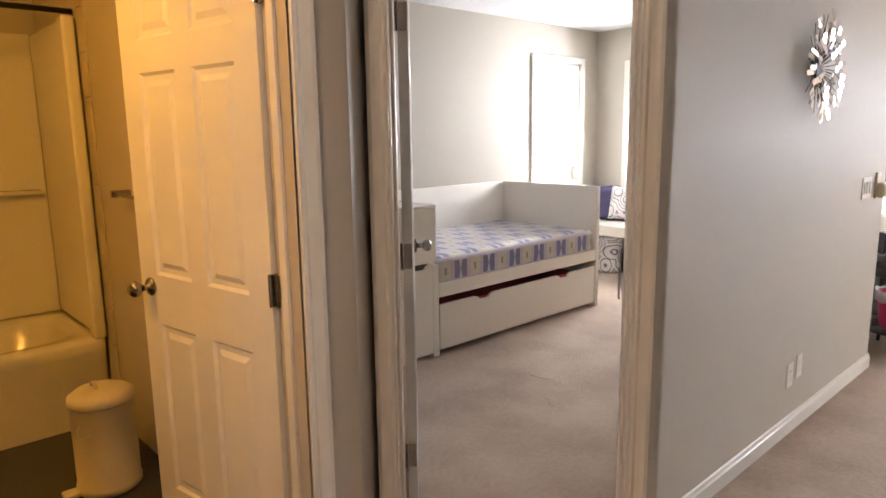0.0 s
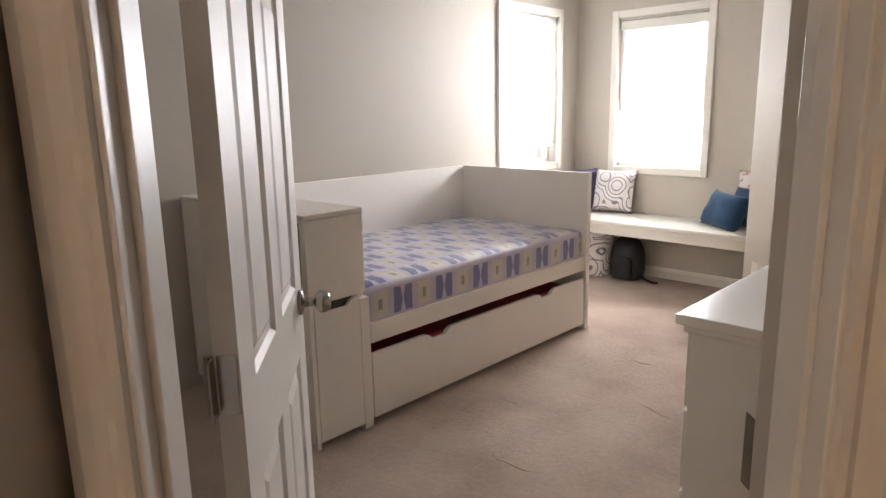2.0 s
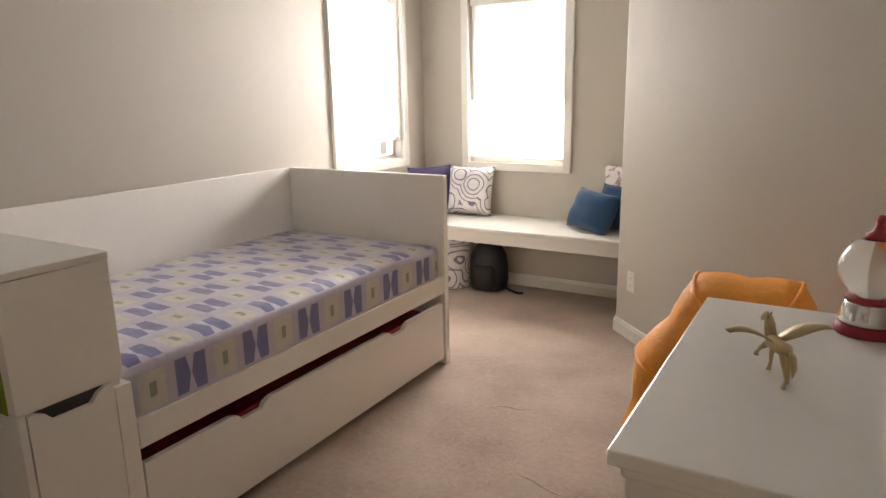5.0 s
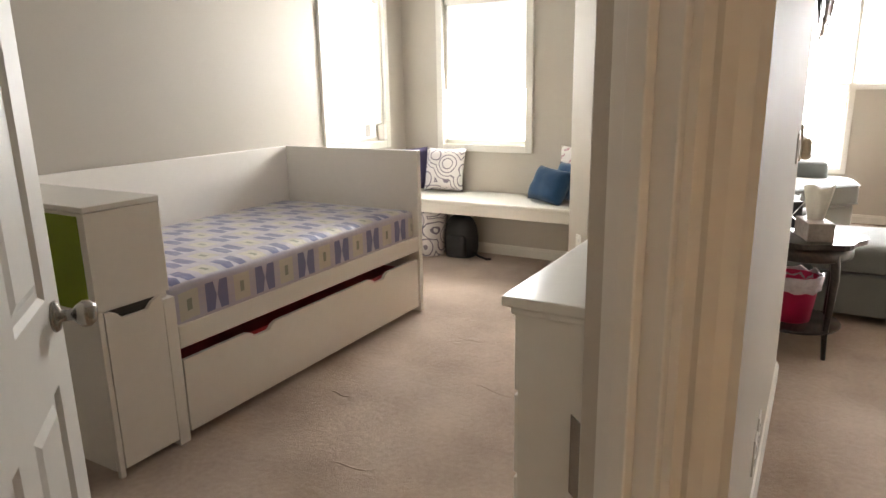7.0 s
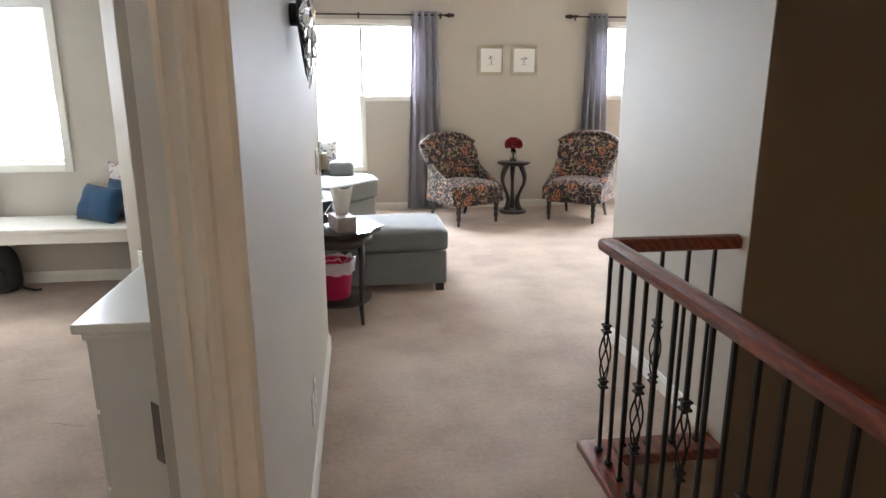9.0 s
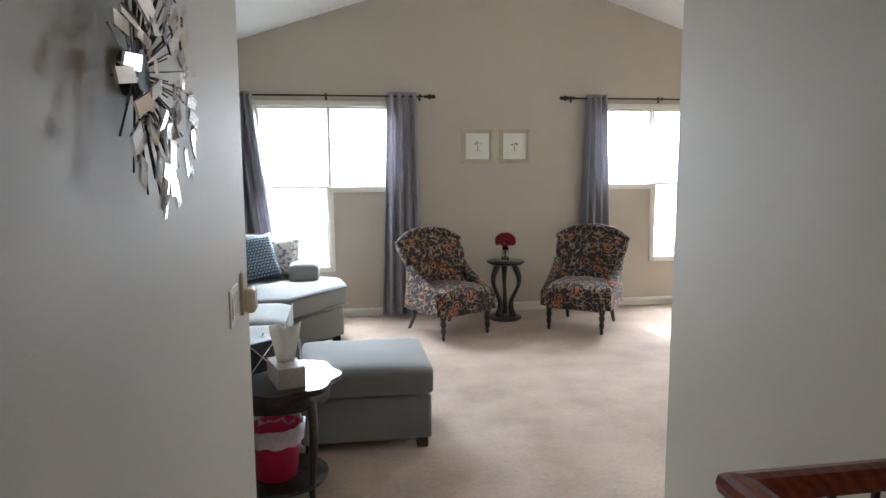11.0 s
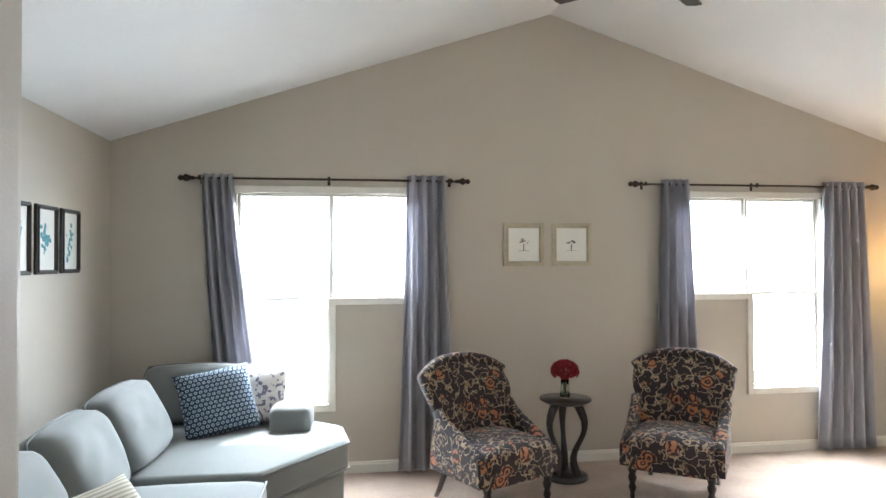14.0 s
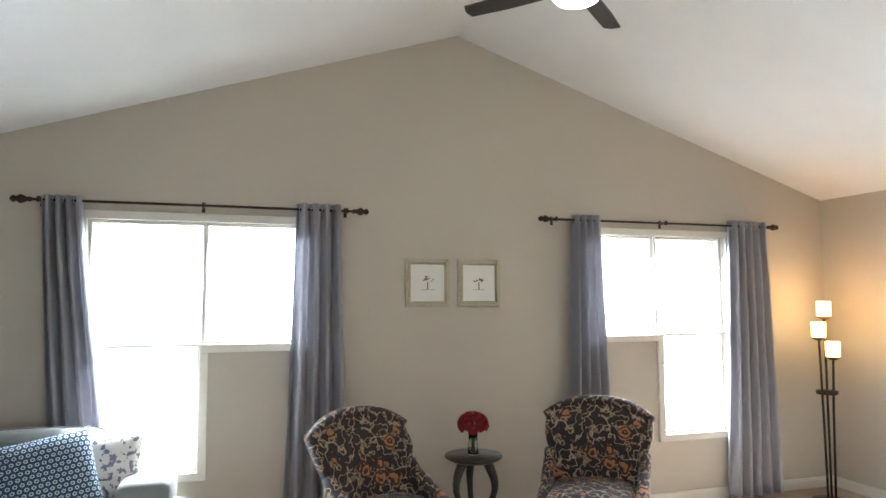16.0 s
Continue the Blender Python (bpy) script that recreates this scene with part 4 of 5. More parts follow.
    for x in (-2.75, -2.25):
        box("bracket", (x - 0.012, 1.39, 1.175), (x + 0.012, 1.469, 1.205), STEEL, bar)


bathroom()


# ---- bedroom furniture ----
def daybed():
    b = thing("daybed", Matrix(), "white laminate daybed with storage headboard and a trundle drawer", "bed")
    x0, x1, y0, y1, H = -3.86, -2.825, 2.995, 5.075, 0.987
    hb = 3.282
    box("headboard_unit", (x0, y0, 0.63), (x1, hb, H - 0.022), LAMINATE, b, 0.002)
    box("headboard_top", (x0, y0 - 0.002, H - 0.020), (x1 + 0.002, hb + 0.002, H), LAMINATE, b, 0.003)
    box("headboard_base", (x0, y0, 0.06), (x1 - 0.018, hb, 0.627), LAMINATE, b, 0.002)
    boxes("plinth", [((x1 - 0.05, hb - 0.03, 0.0), (x1 - 0.002, hb + 0.02, 0.60)), ((x0, y0 + 0.02, 0), (x1 - 0.06, hb, 0.06)), ((x1 - 0.02, y0, 0.0), (x1, y0 + 0.02, 0.627))], LAMINATE, b, 0.002)
    box("green_panel", (x0 + 0.38, y0 - 0.004, 0.625), (x1 - 0.035, y0, 0.955), GREEN, b, 0.001)
    door = bmesh.new()
    ya, yb, zt = y0 + 0.024, hb - 0.034, 0.618
    pts = [(ya, 0.03), (yb, 0.03), (yb, zt), (yb - 0.02, zt), (yb - 0.045, zt - 0.012), (yb - 0.065, zt - 0.034), (ya + 0.065, zt - 0.034), (ya + 0.045, zt - 0.012), (ya + 0.02, zt), (ya, zt)]
    f = door.faces.new([door.verts.new((x1 - 0.016, p, q)) for p, q in pts])
    r = bmesh.ops.extrude_face_region(door, geom=[f])
    bmesh.ops.translate(door, vec=(0.016, 0, 0), verts=[v for v in r["geom"] if isinstance(v, bmesh.types.BMVert)])
    mesh_object("cupboard_door", door, LAMINATE, b)
    # Black sheet behind the handle cut-out, paints the shade inside it.
    box("recess_shade", (x1 - 0.0175, ya + 0.02, zt - 0.036), (x1 - 0.0165, yb - 0.02, zt), BLACKF, b, 0)
    box("back_panel", (x0, hb, 0.02), (x0 + 0.025, y1 - 0.036, H), LAMINATE, b, 0.003)
    box("footboard", (x0, y1 - 0.036, 0.0), (x1 + 0.004, y1, H), LAMINATE, b, 0.003)
    box("side_rail", (x1 - 0.03, hb + 0.022, 0.385), (x1 - 0.002, y1 - 0.036, 0.475), LAMINATE, b, 0.003)
    box("bed_base", (x0 + 0.025, hb, 0.40), (x1 - 0.03, y1 - 0.036, 0.43), LAMINATE, b, 0.002)
    dr = bmesh.new()
    ya, yb, zt, zb = hb + 0.028, y1 - 0.05, 0.335, 0.035
    pts = [(ya, zb), (yb, zb), (yb, zt)]
    for c in (yb - 0.40, ya + 0.42):
        pts += [(c + 0.09, zt), (c + 0.06, zt - 0.012), (c + 0.045, zt - 0.03), (c - 0.045, zt - 0.03), (c - 0.06, zt - 0.012), (c - 0.09, zt)]
    pts.append((ya, zt))
    f = dr.faces.new([dr.verts.new((x1 - 0.024, p, q)) for p, q in pts])
    r = bmesh.ops.extrude_face_region(dr, geom=[f])
    bmesh.ops.translate(dr, vec=(0.020, 0, 0), verts=[v for v in r["geom"] if isinstance(v, bmesh.types.BMVert)])
    mesh_object("drawer_front", dr, LAMINATE, b)
    boxes("trundle", [((x0 + 0.1, ya, 0.03), (x1 - 0.03, yb, 0.27)), ((x1 - 0.045, ya, 0.25), (x1 - 0.030, yb, 0.318))], RED, b, 0.002)
    m = pad("mattress", (x0 + 0.03, hb + 0.012, 0.432), (x1 - 0.012, y1 - 0.045, 0.645), MATTRESS, None, crown=0.012, round_=0.045, n=18)
    tagged(m, "plastic-wrapped mattress with lavender, blue and yellow ticking", "mattress")


daybed()


def bench():
    b = thing("window_bench", Matrix(), "white built-in window bench spanning the alcove", "bench")
    prism("seat", [(-3.879, 6.04), (-2.212, 6.04), (-2.202, 6.055), (-2.202, 6.549), (-3.879, 6.549)], 0.485, 0.512, TRIM, b, 0.006, 2)
    box("apron", (-3.879, 6.06, 0.405), (-2.202, 6.085, 0.485), TRIM, b, 0.003)
    for x0, x1 in ((-3.879, -3.84), (-2.245, -2.202)):
        box("bearer", (x0, 6.085, 0.41), (x1, 6.549, 0.485), TRIM, b, 0.002)


bench()
pillow("cushion", pose(-3.44, 6.42, 0.513, -13, 0, 4), 0.36, 0.36, 0.13, PAISLEY, "white cushion with a dark paisley print on the bench", "bench cushions")
pillow("cushion", pose(-3.68, 6.36, 0.513, -12, 0, 62), 0.38, 0.36, 0.12, VIOLET, "violet cushion leaning in the alcove corner", "bench cushions")
pillow("cushion", pose(-2.50, 6.24, 0.513, -26, 4, -26), 0.34, 0.27, 0.15, BLUECLOTH, "deep blue linen cushion on the bench", "bench cushions")
pillow("cushion", pose(-2.335, 6.34, 0.513, -16, 0, -24), 0.34, 0.29, 0.13, BLUECLOTH, "deep blue linen cushion leaning behind another", "bench cushions")
pillow("cushion", pose(-2.33, 6.46, 0.513, -10, 0, -8), 0.32, 0.40, 0.10, BLOSSOM, "white cushion with pink blossoms in the corner", "bench cushions")


def under_bench():
    bag = thing("backpack", pose(-3.24, 6.36, 0), "black rounded backpack standing under the bench", "backpack")
    body = lathe("body", [(0.10, 0), (0.135, 0.02), (0.145, 0.08), (0.145, 0.18), (0.13, 0.26), (0.10, 0.315), (0.055, 0.345), (0.0, 0.352)], BLACKB, bag, seg=28)
    body.scale = (1, 0.75, 1)
    pad("pocket", (-0.09, -0.125, 0.01), (0.09, -0.05, 0.19), BLACKB, bag, 0.01, 0.03, 6)
    tube("strap", [(0.12, -0.03, 0.05), (0.19, -0.06, 0.03), (0.25, -0.05, 0.012), (0.28, -0.03, 0.012)], 0.009, BLACKB, bag)
    bin_ = thing("fabric_basket", pose(-3.52, 6.33, 0), "round basket covered in violet printed fabric", "basket")
    lathe("body", [(0.12, 0), (0.125, 0.01), (0.15, 0.36), (0.146, 0.365), (0.14, 0.36), (0.115, 0.02)], PAISLEY, bin_, seg=28)


under_bench()


def dresser():
    d = thing("dresser", Matrix(), "low white lacquered dresser against the bedroom wall", "dresser")
    x0, x1, y0, y1, H = -1.43, -1.0, 3.195, 4.085, 0.835
    box("top", (x0, y0, H - 0.028), (x1, y1, H), DRESSERW, d, 0.004)
    box("body", (x0 + 0.035, y0 + 0.025, 0.05), (x1 - 0.005, y1 - 0.025, H - 0.03), DRESSERW, d, 0.004)
    box("plinth", (x0 + 0.055, y0 + 0.03, 0), (x1 - 0.01, y1 - 0.03, 0.05), DRESSERW, d, 0.002)
    box("moulding", (x0 + 0.018, y0 + 0.012, H - 0.052), (x1 - 0.003, y1 - 0.012, H - 0.029), DRESSERW, d, 0.008)
    for k in range(3):
        z = 0.075 + k * 0.245
        box("drawer", (x0 + 0.020, y0 + 0.04, z), (x0 + 0.036, y1 - 0.04, z + 0.232), DRESSERW, d, 0.004)
        for y in (y0 + 0.23, y1 - 0.23):
            kn = lathe("knob", [(0.006, 0), (0.006, 0.012), (0.015, 0.018), (0.016, 0.024), (0.01, 0.029), (0, 0.03)], STEEL, d, seg=16)
            kn.matrix_local = pose(x0 + 0.02, y, z + 0.116, 0, -90, 0)


dresser()


def winged_horse():
    h = thing("toy_winged_horse", pose(-1.225, 3.60, 0.835, 0, 0, 32) @ Matrix.Scale(0.72, 4), "small gold plastic toy horse with spread wings", "toy")
    bm = bmesh.new()
    add_tube(bm, [(0, -0.05, 0.088), (0, -0.035, 0.094), (0, 0, 0.09), (0, 0.035, 0.094), (0, 0.05, 0.102)], [0.006, 0.019, 0.018, 0.021, 0.013], 12)
    add_tube(bm, [(0, 0.04, 0.10), (0, 0.058, 0.126), (0, 0.064, 0.148), (0, 0.075, 0.153), (0, 0.098, 0.136)], [0.017, 0.013, 0.011, 0.011, 0.006], 10)
    for x, y, fx, fy, fz in ((0.011, 0.04, 0.012, 0.06, 0.0), (-0.011, 0.04, -0.014, 0.085, 0.035), (0.011, -0.04, 0.012, -0.03, 0.0), (-0.011, -0.04, -0.012, -0.062, 0.0)):
        add_tube(bm, [(x, y, 0.085), (x, y + (fy - y) * 0.7, 0.048 + fz * 0.4), ((x + fx) / 2, fy - 0.006, 0.026 + fz * 0.7), (fx, fy, 0.008 + fz)], [0.010, 0.006, 0.0045, 0.0055], 8)
        add_tube(bm, [(fx, fy, 0.009 + fz), (fx, fy + 0.002, fz)], [0.006, 0.0075], 8)
    for s in (-1, 1):
        add_tube(bm, [(s * 0.004, 0.063 + 0.006 * s, 0.152), (s * 0.007, 0.062, 0.168)], [0.004, 0.001], 6)
    mesh_object("body", bm, GOLDTOY, h, True)
    tube("tail", [(0, -0.052, 0.095), (0, -0.07, 0.088), (0, -0.078, 0.06), (0, -0.074, 0.035)], [0.004, 0.009, 0.008, 0.002], GOLDTOY, h, 8)
    tube("mane", [(0, 0.03, 0.112), (0, 0.046, 0.135), (0, 0.056, 0.160)], [0.006, 0.010, 0.004], GOLDTOY, h, 8)
    for s in (-1, 1):
        w = bmesh.new()
        n = 8
        rows = []
        for i in range(n + 1):
            f = i / n
            x = s * (0.012 + 0.125 * f)
            zc = 0.10 + 0.042 * math.sin(f * 2.0)
            c = 0.016 + 0.022 * math.sin(math.pi * min(1, f * 1.05)) * (1 - 0.4 * f)
            rows.append([w.verts.new((x, 0.028 - 0.02 * f + dy * c, zc + dz)) for dy, dz in ((1, -0.002), (0, 0.004), (-1, -0.002), (0, -0.004))])
        for a, b in zip(rows, rows[1:]):
            for k in range(4):
                w.faces.new((a[k], a[(k + 1) % 4], b[(k + 1) % 4], b[k]))
        w.faces.new(rows[0])
        w.faces.new(rows[-1][::-1])
        mesh_object("wing", w, GOLDTOY, h, True)


winged_horse()


def globe_bank():
    g = thing("toy_globe_bank", pose(-1.07, 3.97, 0.835), "clear globe toy on a chrome and red base", "toy")
    lathe("foot", [(0.066, 0), (0.068, 0.006), (0.066, 0.018), (0.06, 0.022)], RED, g)
    lathe("base", [(0.060, 0.022), (0.060, 0.034), (0.052, 0.07), (0.050, 0.075)], CHROME, g, seg=28)
    lathe("collar", [(0.050, 0.075), (0.053, 0.078), (0.050, 0.085)], RED, g)
    lathe("globe", [(0.03, 0.085)] + [(0.072 * math.cos(a), 0.15 + 0.072 * math.sin(a)) for a in [radians(-62 + 12.2 * k) for k in range(12)]] + [(0.022, 0.219)], CLEAR, g, seg=28)
    lathe("cap", [(0.028, 0.217), (0.026, 0.226), (0.014, 0.232), (0.008, 0.25), (0.011, 0.258), (0.006, 0.268), (0, 0.27)], RED, g)


globe_bank()


def play_tunnel():
    """Orange ribbed cloth tunnel bent in an arch over its wire hoops."""
    t = thing("play_tunnel", Matrix(), "orange cloth play tunnel arched on wire hoops", "toy tunnel")
    base, span, rise = Vector((-1.375, 4.53, 0)), 0.265, 0.575
    ax = Vector((1.0, 0.0, 0))
    hoops = 5
    per = 6
    bm = bmesh.new()
    rings = []
    seg = 22
    total = hoops * per
    for i in range(total + 1):
        f = i / total
        a = math.pi * (1.02 - 1.04 * f)
        k0 = min(i // per, hoops - 1)
        w = i / per - k0
        ends = [math.pi * (1.02 - 1.04 * q / hoops) for q in (k0, k0 + 1)]
        pa, pb = (Vector((span * math.cos(q), 0, max(0.0, rise * math.sin(q)))) for q in ends)
        c = base + pa * (1 - w) + pb * w + Vector((0, 0, 0.13))
        d = (ax * (-span * math.sin(a)) * -1 + Vector((0, 0, -rise * math.cos(a)))).normalized()
        side = Vector((-ax.y, ax.x, 0))
        up = d.cross(side).normalized()
        sag = 0.80 + 0.20 * abs(math.cos(math.pi * f * hoops))
        ring = []
        for k in range(seg):
            b = 2 * math.pi * k / seg
            r = 0.15 * (sag + 0.05 * noise.noise(Vector((f * 9, math.cos(b) * 3, math.sin(b) * 3))))
            p = c + side * (1.25 * r * math.cos(b)) + up * (r * 0.82 * math.sin(b))
            p.z = max(p.z, 0.004)
            ring.append(bm.verts.new(p))
        rings.append(ring)
    for a, b in zip(rings, rings[1:]):
        for k in range(seg):
            bm.faces.new((a[k], a[(k + 1) % seg], b[(k + 1) % seg], b[k]))
    cl = [[tuple(v.co) for v in rings[i * per]] for i in range(hoops + 1)]
    mesh_object("cloth", bm, ORANGE, t, True)
    for ring in cl:
        tube("hoop", ring + [ring[0]], 0.007, ORANGE, t, 6)


play_tunnel()


# ---- living room ----
def armchair(m):
    """Low rolled-back slipper chair with scooped arms and turned front legs; front faces local -y."""
    c = thing("armchair", m, "dark floral upholstered chair with a rolled back and turned legs", "armchair", "pair of floral chairs")
    pad("seat", (-0.27, -0.30, 0.27), (0.27, 0.24, 0.435), FLORAL, c, 0.03, 0.045, 9)
    prism("seat_frame", [(-0.275, -0.285), (0.275, -0.285), (0.245, 0.27), (-0.245, 0.27)], 0.205, 0.30, FLORAL, c, 0.02, 3, True)
    bm = bmesh.new()
    nu, nv = 20, 14
    inner, outer = [], []
    for j in range(nv + 1):
        v = j / nv
        ri, ro = [], []
        for i in range(nu + 1):
            u = 2 * i / nu - 1
            flare = max(0.0, min(1.0, (v - 0.35) / 0.5))
            half = 0.262 + 0.078 * flare * flare * (3 - 2 * flare)
            crown = 0.915 - 0.10 * abs(u) ** 2.6
            z = 0.28 + (crown - 0.28) * v
            lean = 0.20 + 0.10 * v + 0.05 * v ** 4
            wrap = -0.11 * abs(u) ** 2.2 * (1 - 0.35 * v)
            roll = 0.045 * max(0.0, v - 0.78) / 0.22
            tuft = -0.018 * math.exp(-((v - 0.42) / 0.07) ** 2) * (1 - abs(u) ** 3)
            ri.append(bm.verts.new((u * half, lean + wrap + roll - tuft - 0.045 * (1 - u * u) * math.sin(math.pi * min(1, v * 1.02)), z)))
            ro.append(bm.verts.new((u * (half + 0.012), lean + wrap + roll + 0.075 - 0.02 * v, z - 0.012 * v)))
        inner.append(ri)
        outer.append(ro)
    for g in (inner, outer):
        for j in range(nv):
            for i in range(nu):
                bm.faces.new((g[j][i], g[j][i + 1], g[j + 1][i + 1], g[j + 1][i]))
    for i in range(nu):
        bm.faces.new((inner[0][i], inner[0][i + 1], outer[0][i + 1], outer[0][i]))
        bm.faces.new((inner[nv][i], inner[nv][i + 1], outer[nv][i + 1], outer[nv][i]))
    for j in range(nv):
        for i in (0, nu):
            bm.faces.new((inner[j][i], inner[j + 1][i], outer[j + 1][i], outer[j][i]))
    bk = mesh_object("backrest", bm, FLORAL, c, True)
    roll = bmesh.new()
    pts, rad = [], []
    for i in range(nu + 1):
        u = 2 * i / nu - 1
        pts.append((u * 0.345, 0.395 - 0.085 * abs(u) ** 2.2, 0.898 - 0.10 * abs(u) ** 2.6))
        rad.append(0.042 * (1 - 0.2 * abs(u) ** 4))
    add_tube(roll, pts, rad, 12)
    mesh_object("back_roll", roll, FLORAL, c, True)
    for s in (-1, 1):
        a = bmesh.new()
        pts, rad = [], []
        for i in range(11):
            f = i / 10
            pts.append((s * (0.300 - 0.02 * f), 0.20 - 0.46 * f, 0.60 - 0.20 * f ** 0.6 - 0.04 * f ** 3))
            rad.append(0.040 - 0.004 * f)
        add_tube(a, pts, rad, 10)
        mesh_object("arm", a, FLORAL, c, True)
        side = bmesh.new()
        top = [(0.20 - 0.46 * i / 10, 0.60 - 0.20 * (i / 10) ** 0.6 - 0.04 * (i / 10) ** 3) for i in range(11)]
        ring0 = [side.verts.new((s * 0.325, y, z)) for y, z in [*top, (-0.27, 0.225), (0.26, 0.225)]]
        ring1 = [side.verts.new((s * 0.262, y, z)) for y, z in [*top, (-0.27, 0.225), (0.26, 0.225)]]
        side.faces.new(ring0)
        side.faces.new(ring1[::-1])
        for i in range(len(ring0)):
            k = (i + 1) % len(ring0)
            side.faces.new((ring0[i], ring0[k], ring1[k], ring1[i]))
        mesh_object("arm_side", side, FLORAL, c)
        lathe("leg", [(0.010, 0), (0.014, 0.012), (0.017, 0.03), (0.012, 0.045), (0.016, 0.055), (0.026, 0.085), (0.017, 0.115), (0.024, 0.13), (0.029, 0.155), (0.020, 0.175), (0.027, 0.19), (0.030, 0.21), (0.030, 0.24)], DARKWOOD, c, (s * 0.245, -0.25, 0), 16)
        tube("leg", [(s * 0.215, 0.235, 0.24), (s * 0.22, 0.25, 0.15), (s * 0.225, 0.29, 0.06), (s * 0.23, 0.325, 0.0)], [0.024, 0.021, 0.018, 0.016], DARKWOOD, c, 8)
    return c


ch = armchair(pose(0.475, 8.395, 0, 0, 0, 26))
copy_thing(ch, pose(1.745, 8.37, 0, 0, 0, -36))


def side_table():
    t = thing("side_table", pose(1.11, 8.80, 0), "small round dark wood table on three S-curved legs", "side table")
    lathe("top", [(0.0, 0.545), (0.15, 0.548), (0.165, 0.556), (0.185, 0.566), (0.19, 0.574), (0.186, 0.582), (0.0, 0.584)], DARKWOOD, t, seg=36)
    lathe("base", [(0.155, 0), (0.165, 0.01), (0.16, 0.025), (0.14, 0.035), (0.0, 0.036)], DARKWOOD, t, seg=36)
    for k in range(3):
        a = radians(120 * k + 200)
        pts, rad = [], []
        for i in range(13):
            f = i / 12
            r = 0.102 - 0.044 * math.sin(2 * math.pi * f + 0.25)
            pts.append((r * math.cos(a), r * math.sin(a), 0.03 + 0.52 * f))
            rad.append(0.026 + 0.007 * math.cos(2 * math.pi * f))
        tube("leg", pts, rad, DARKWOOD, t, 8)
    v = thing("flower_vase", pose(1.10, 8.78, 0.585), "glass vase holding a dome of dark red roses", "vase of flowers")
    lathe("vase", [(0.032, 0), (0.036, 0.004), (0.034, 0.05), (0.028, 0.09), (0.030, 0.14), (0.027, 0.14), (0.025, 0.09), (0.031, 0.05), (0.030, 0.01)], CLEAR, v, seg=24)
    stems = bmesh.new()
    for k in range(9):
        a = k * 2.4
        add_tube(stems, [(0.012 * math.cos(a), 0.012 * math.sin(a), 0.012), (0.02 * math.cos(a + 2), 0.02 * math.sin(a + 2), 0.16)], 0.0025, 5)
    mesh_object("stems", stems, mat("stem_green", (0.05, 0.09, 0.03), 0.6), v)
    rnd = random.Random(8)
    rose = bmesh.new()
    for ring in range(5):
        cnt = 3 + ring
        for k in range(cnt):
            a0 = 2 * math.pi * (k + 0.5 * ring) / cnt
            r0, w = 0.004 + 0.0055 * ring, radians(75)
            lo = [rose.verts.new((r0 * 0.7 * math.cos(a0 + w * q), r0 * 0.7 * math.sin(a0 + w * q), -0.012)) for q in (-0.5, 0, 0.5)]
            md = [rose.verts.new((r0 * 1.15 * math.cos(a0 + w * q), r0 * 1.15 * math.sin(a0 + w * q), 0.006)) for q in (-0.6, 0, 0.6)]
            hi = [rose.verts.new((r0 * 1.35 * math.cos(a0 + w * q), r0 * 1.35 * math.sin(a0 + w * q), 0.018 - 0.0028 * ring + (0.002 if q == 0 else 0))) for q in (-0.6, 0, 0.6)]
            for a, b in ((lo, md), (md, hi)):
                for i in range(2):
                    rose.faces.new((a[i], a[i + 1], b[i + 1], b[i]))
    first = mesh_object("rose", rose, ROSE, v, True)
    n = 0
    for k in range(30):
        z = 1 - (k + 0.5) / 30 * 1.25
        a = 2.39996 * k
        s = math.sqrt(max(0, 1 - z * z))
        d = Vector((s * math.cos(a), s * math.sin(a), z))
        o = first if k == 0 else first.copy()
        if k:
            scene.collection.objects.link(o)
        o.matrix_local = Matrix.Translation(Vector((0, 0, 0.195)) + Vector((d.x * 0.085, d.y * 0.085, d.z * 0.065))) @ d.to_track_quat("Z", "Y").to_matrix().to_4x4() @ Matrix.Diagonal((1.1, 1.1, 1.1, 1))


side_table()


def curtain(x0a, x1a, x0b, x1b, zb, zt, folds, label, seed):
    """Pleated panel from (x0a..x1a) at the rod to (x0b..x1b) at its hem."""
    bm = bmesh.new()
    nu, nv = folds * 10, 26
    rnd = random.Random(seed)
    ph = [rnd.uniform(-0.5, 0.5) for _ in range(folds + 1)]
    g = []
    for j in range(nv + 1):
        v = j / nv
        z = zt + (zb - zt) * v
        row = []
        for i in range(nu + 1):
            u = i / nu
            xa, xb = x0a + (x1a - x0a) * u, x0b + (x1b - x0b) * u
            x = xa + (xb - xa) * v ** 1.2
            amp = 0.038 * (1 + 0.25 * math.sin(3 * v + ph[int(u * folds)]))
            y = Y_N - 0.085 + amp * math.sin(2 * math.pi * folds * u + 0.35 * math.sin(2.5 * v + seed)) + 0.008 * noise.noise(Vector((u * 5, v * 3, seed)))
            row.append(bm.verts.new((x, y, z)))
        g.append(row)
    for j in range(nv):
        for i in range(nu):
            bm.faces.new((g[j][i], g[j][i + 1], g[j + 1][i + 1], g[j + 1][i]))
    ob = mesh_object("curtain", bm, CURTAIN, None, True)
    so = ob.modifiers.new("cloth", "SOLIDIFY")
    so.thickness = 0.003
    for k in range(2 * folds):
        x = x0a + (x1a - x0a) * (k + 0.5) / (2 * folds)
        ring = [(x + 0.008 * math.sin(a), Y_N - 0.085 + 0.023 * math.cos(a), 2.185 + 0.023 * math.sin(a)) for a in (2 * math.pi * q / 16 for q in range(17))]
        tube("eyelet", ring, 0.004, CHROME, ob, 6)
    return tagged(ob, label, "curtain", "grey curtains")


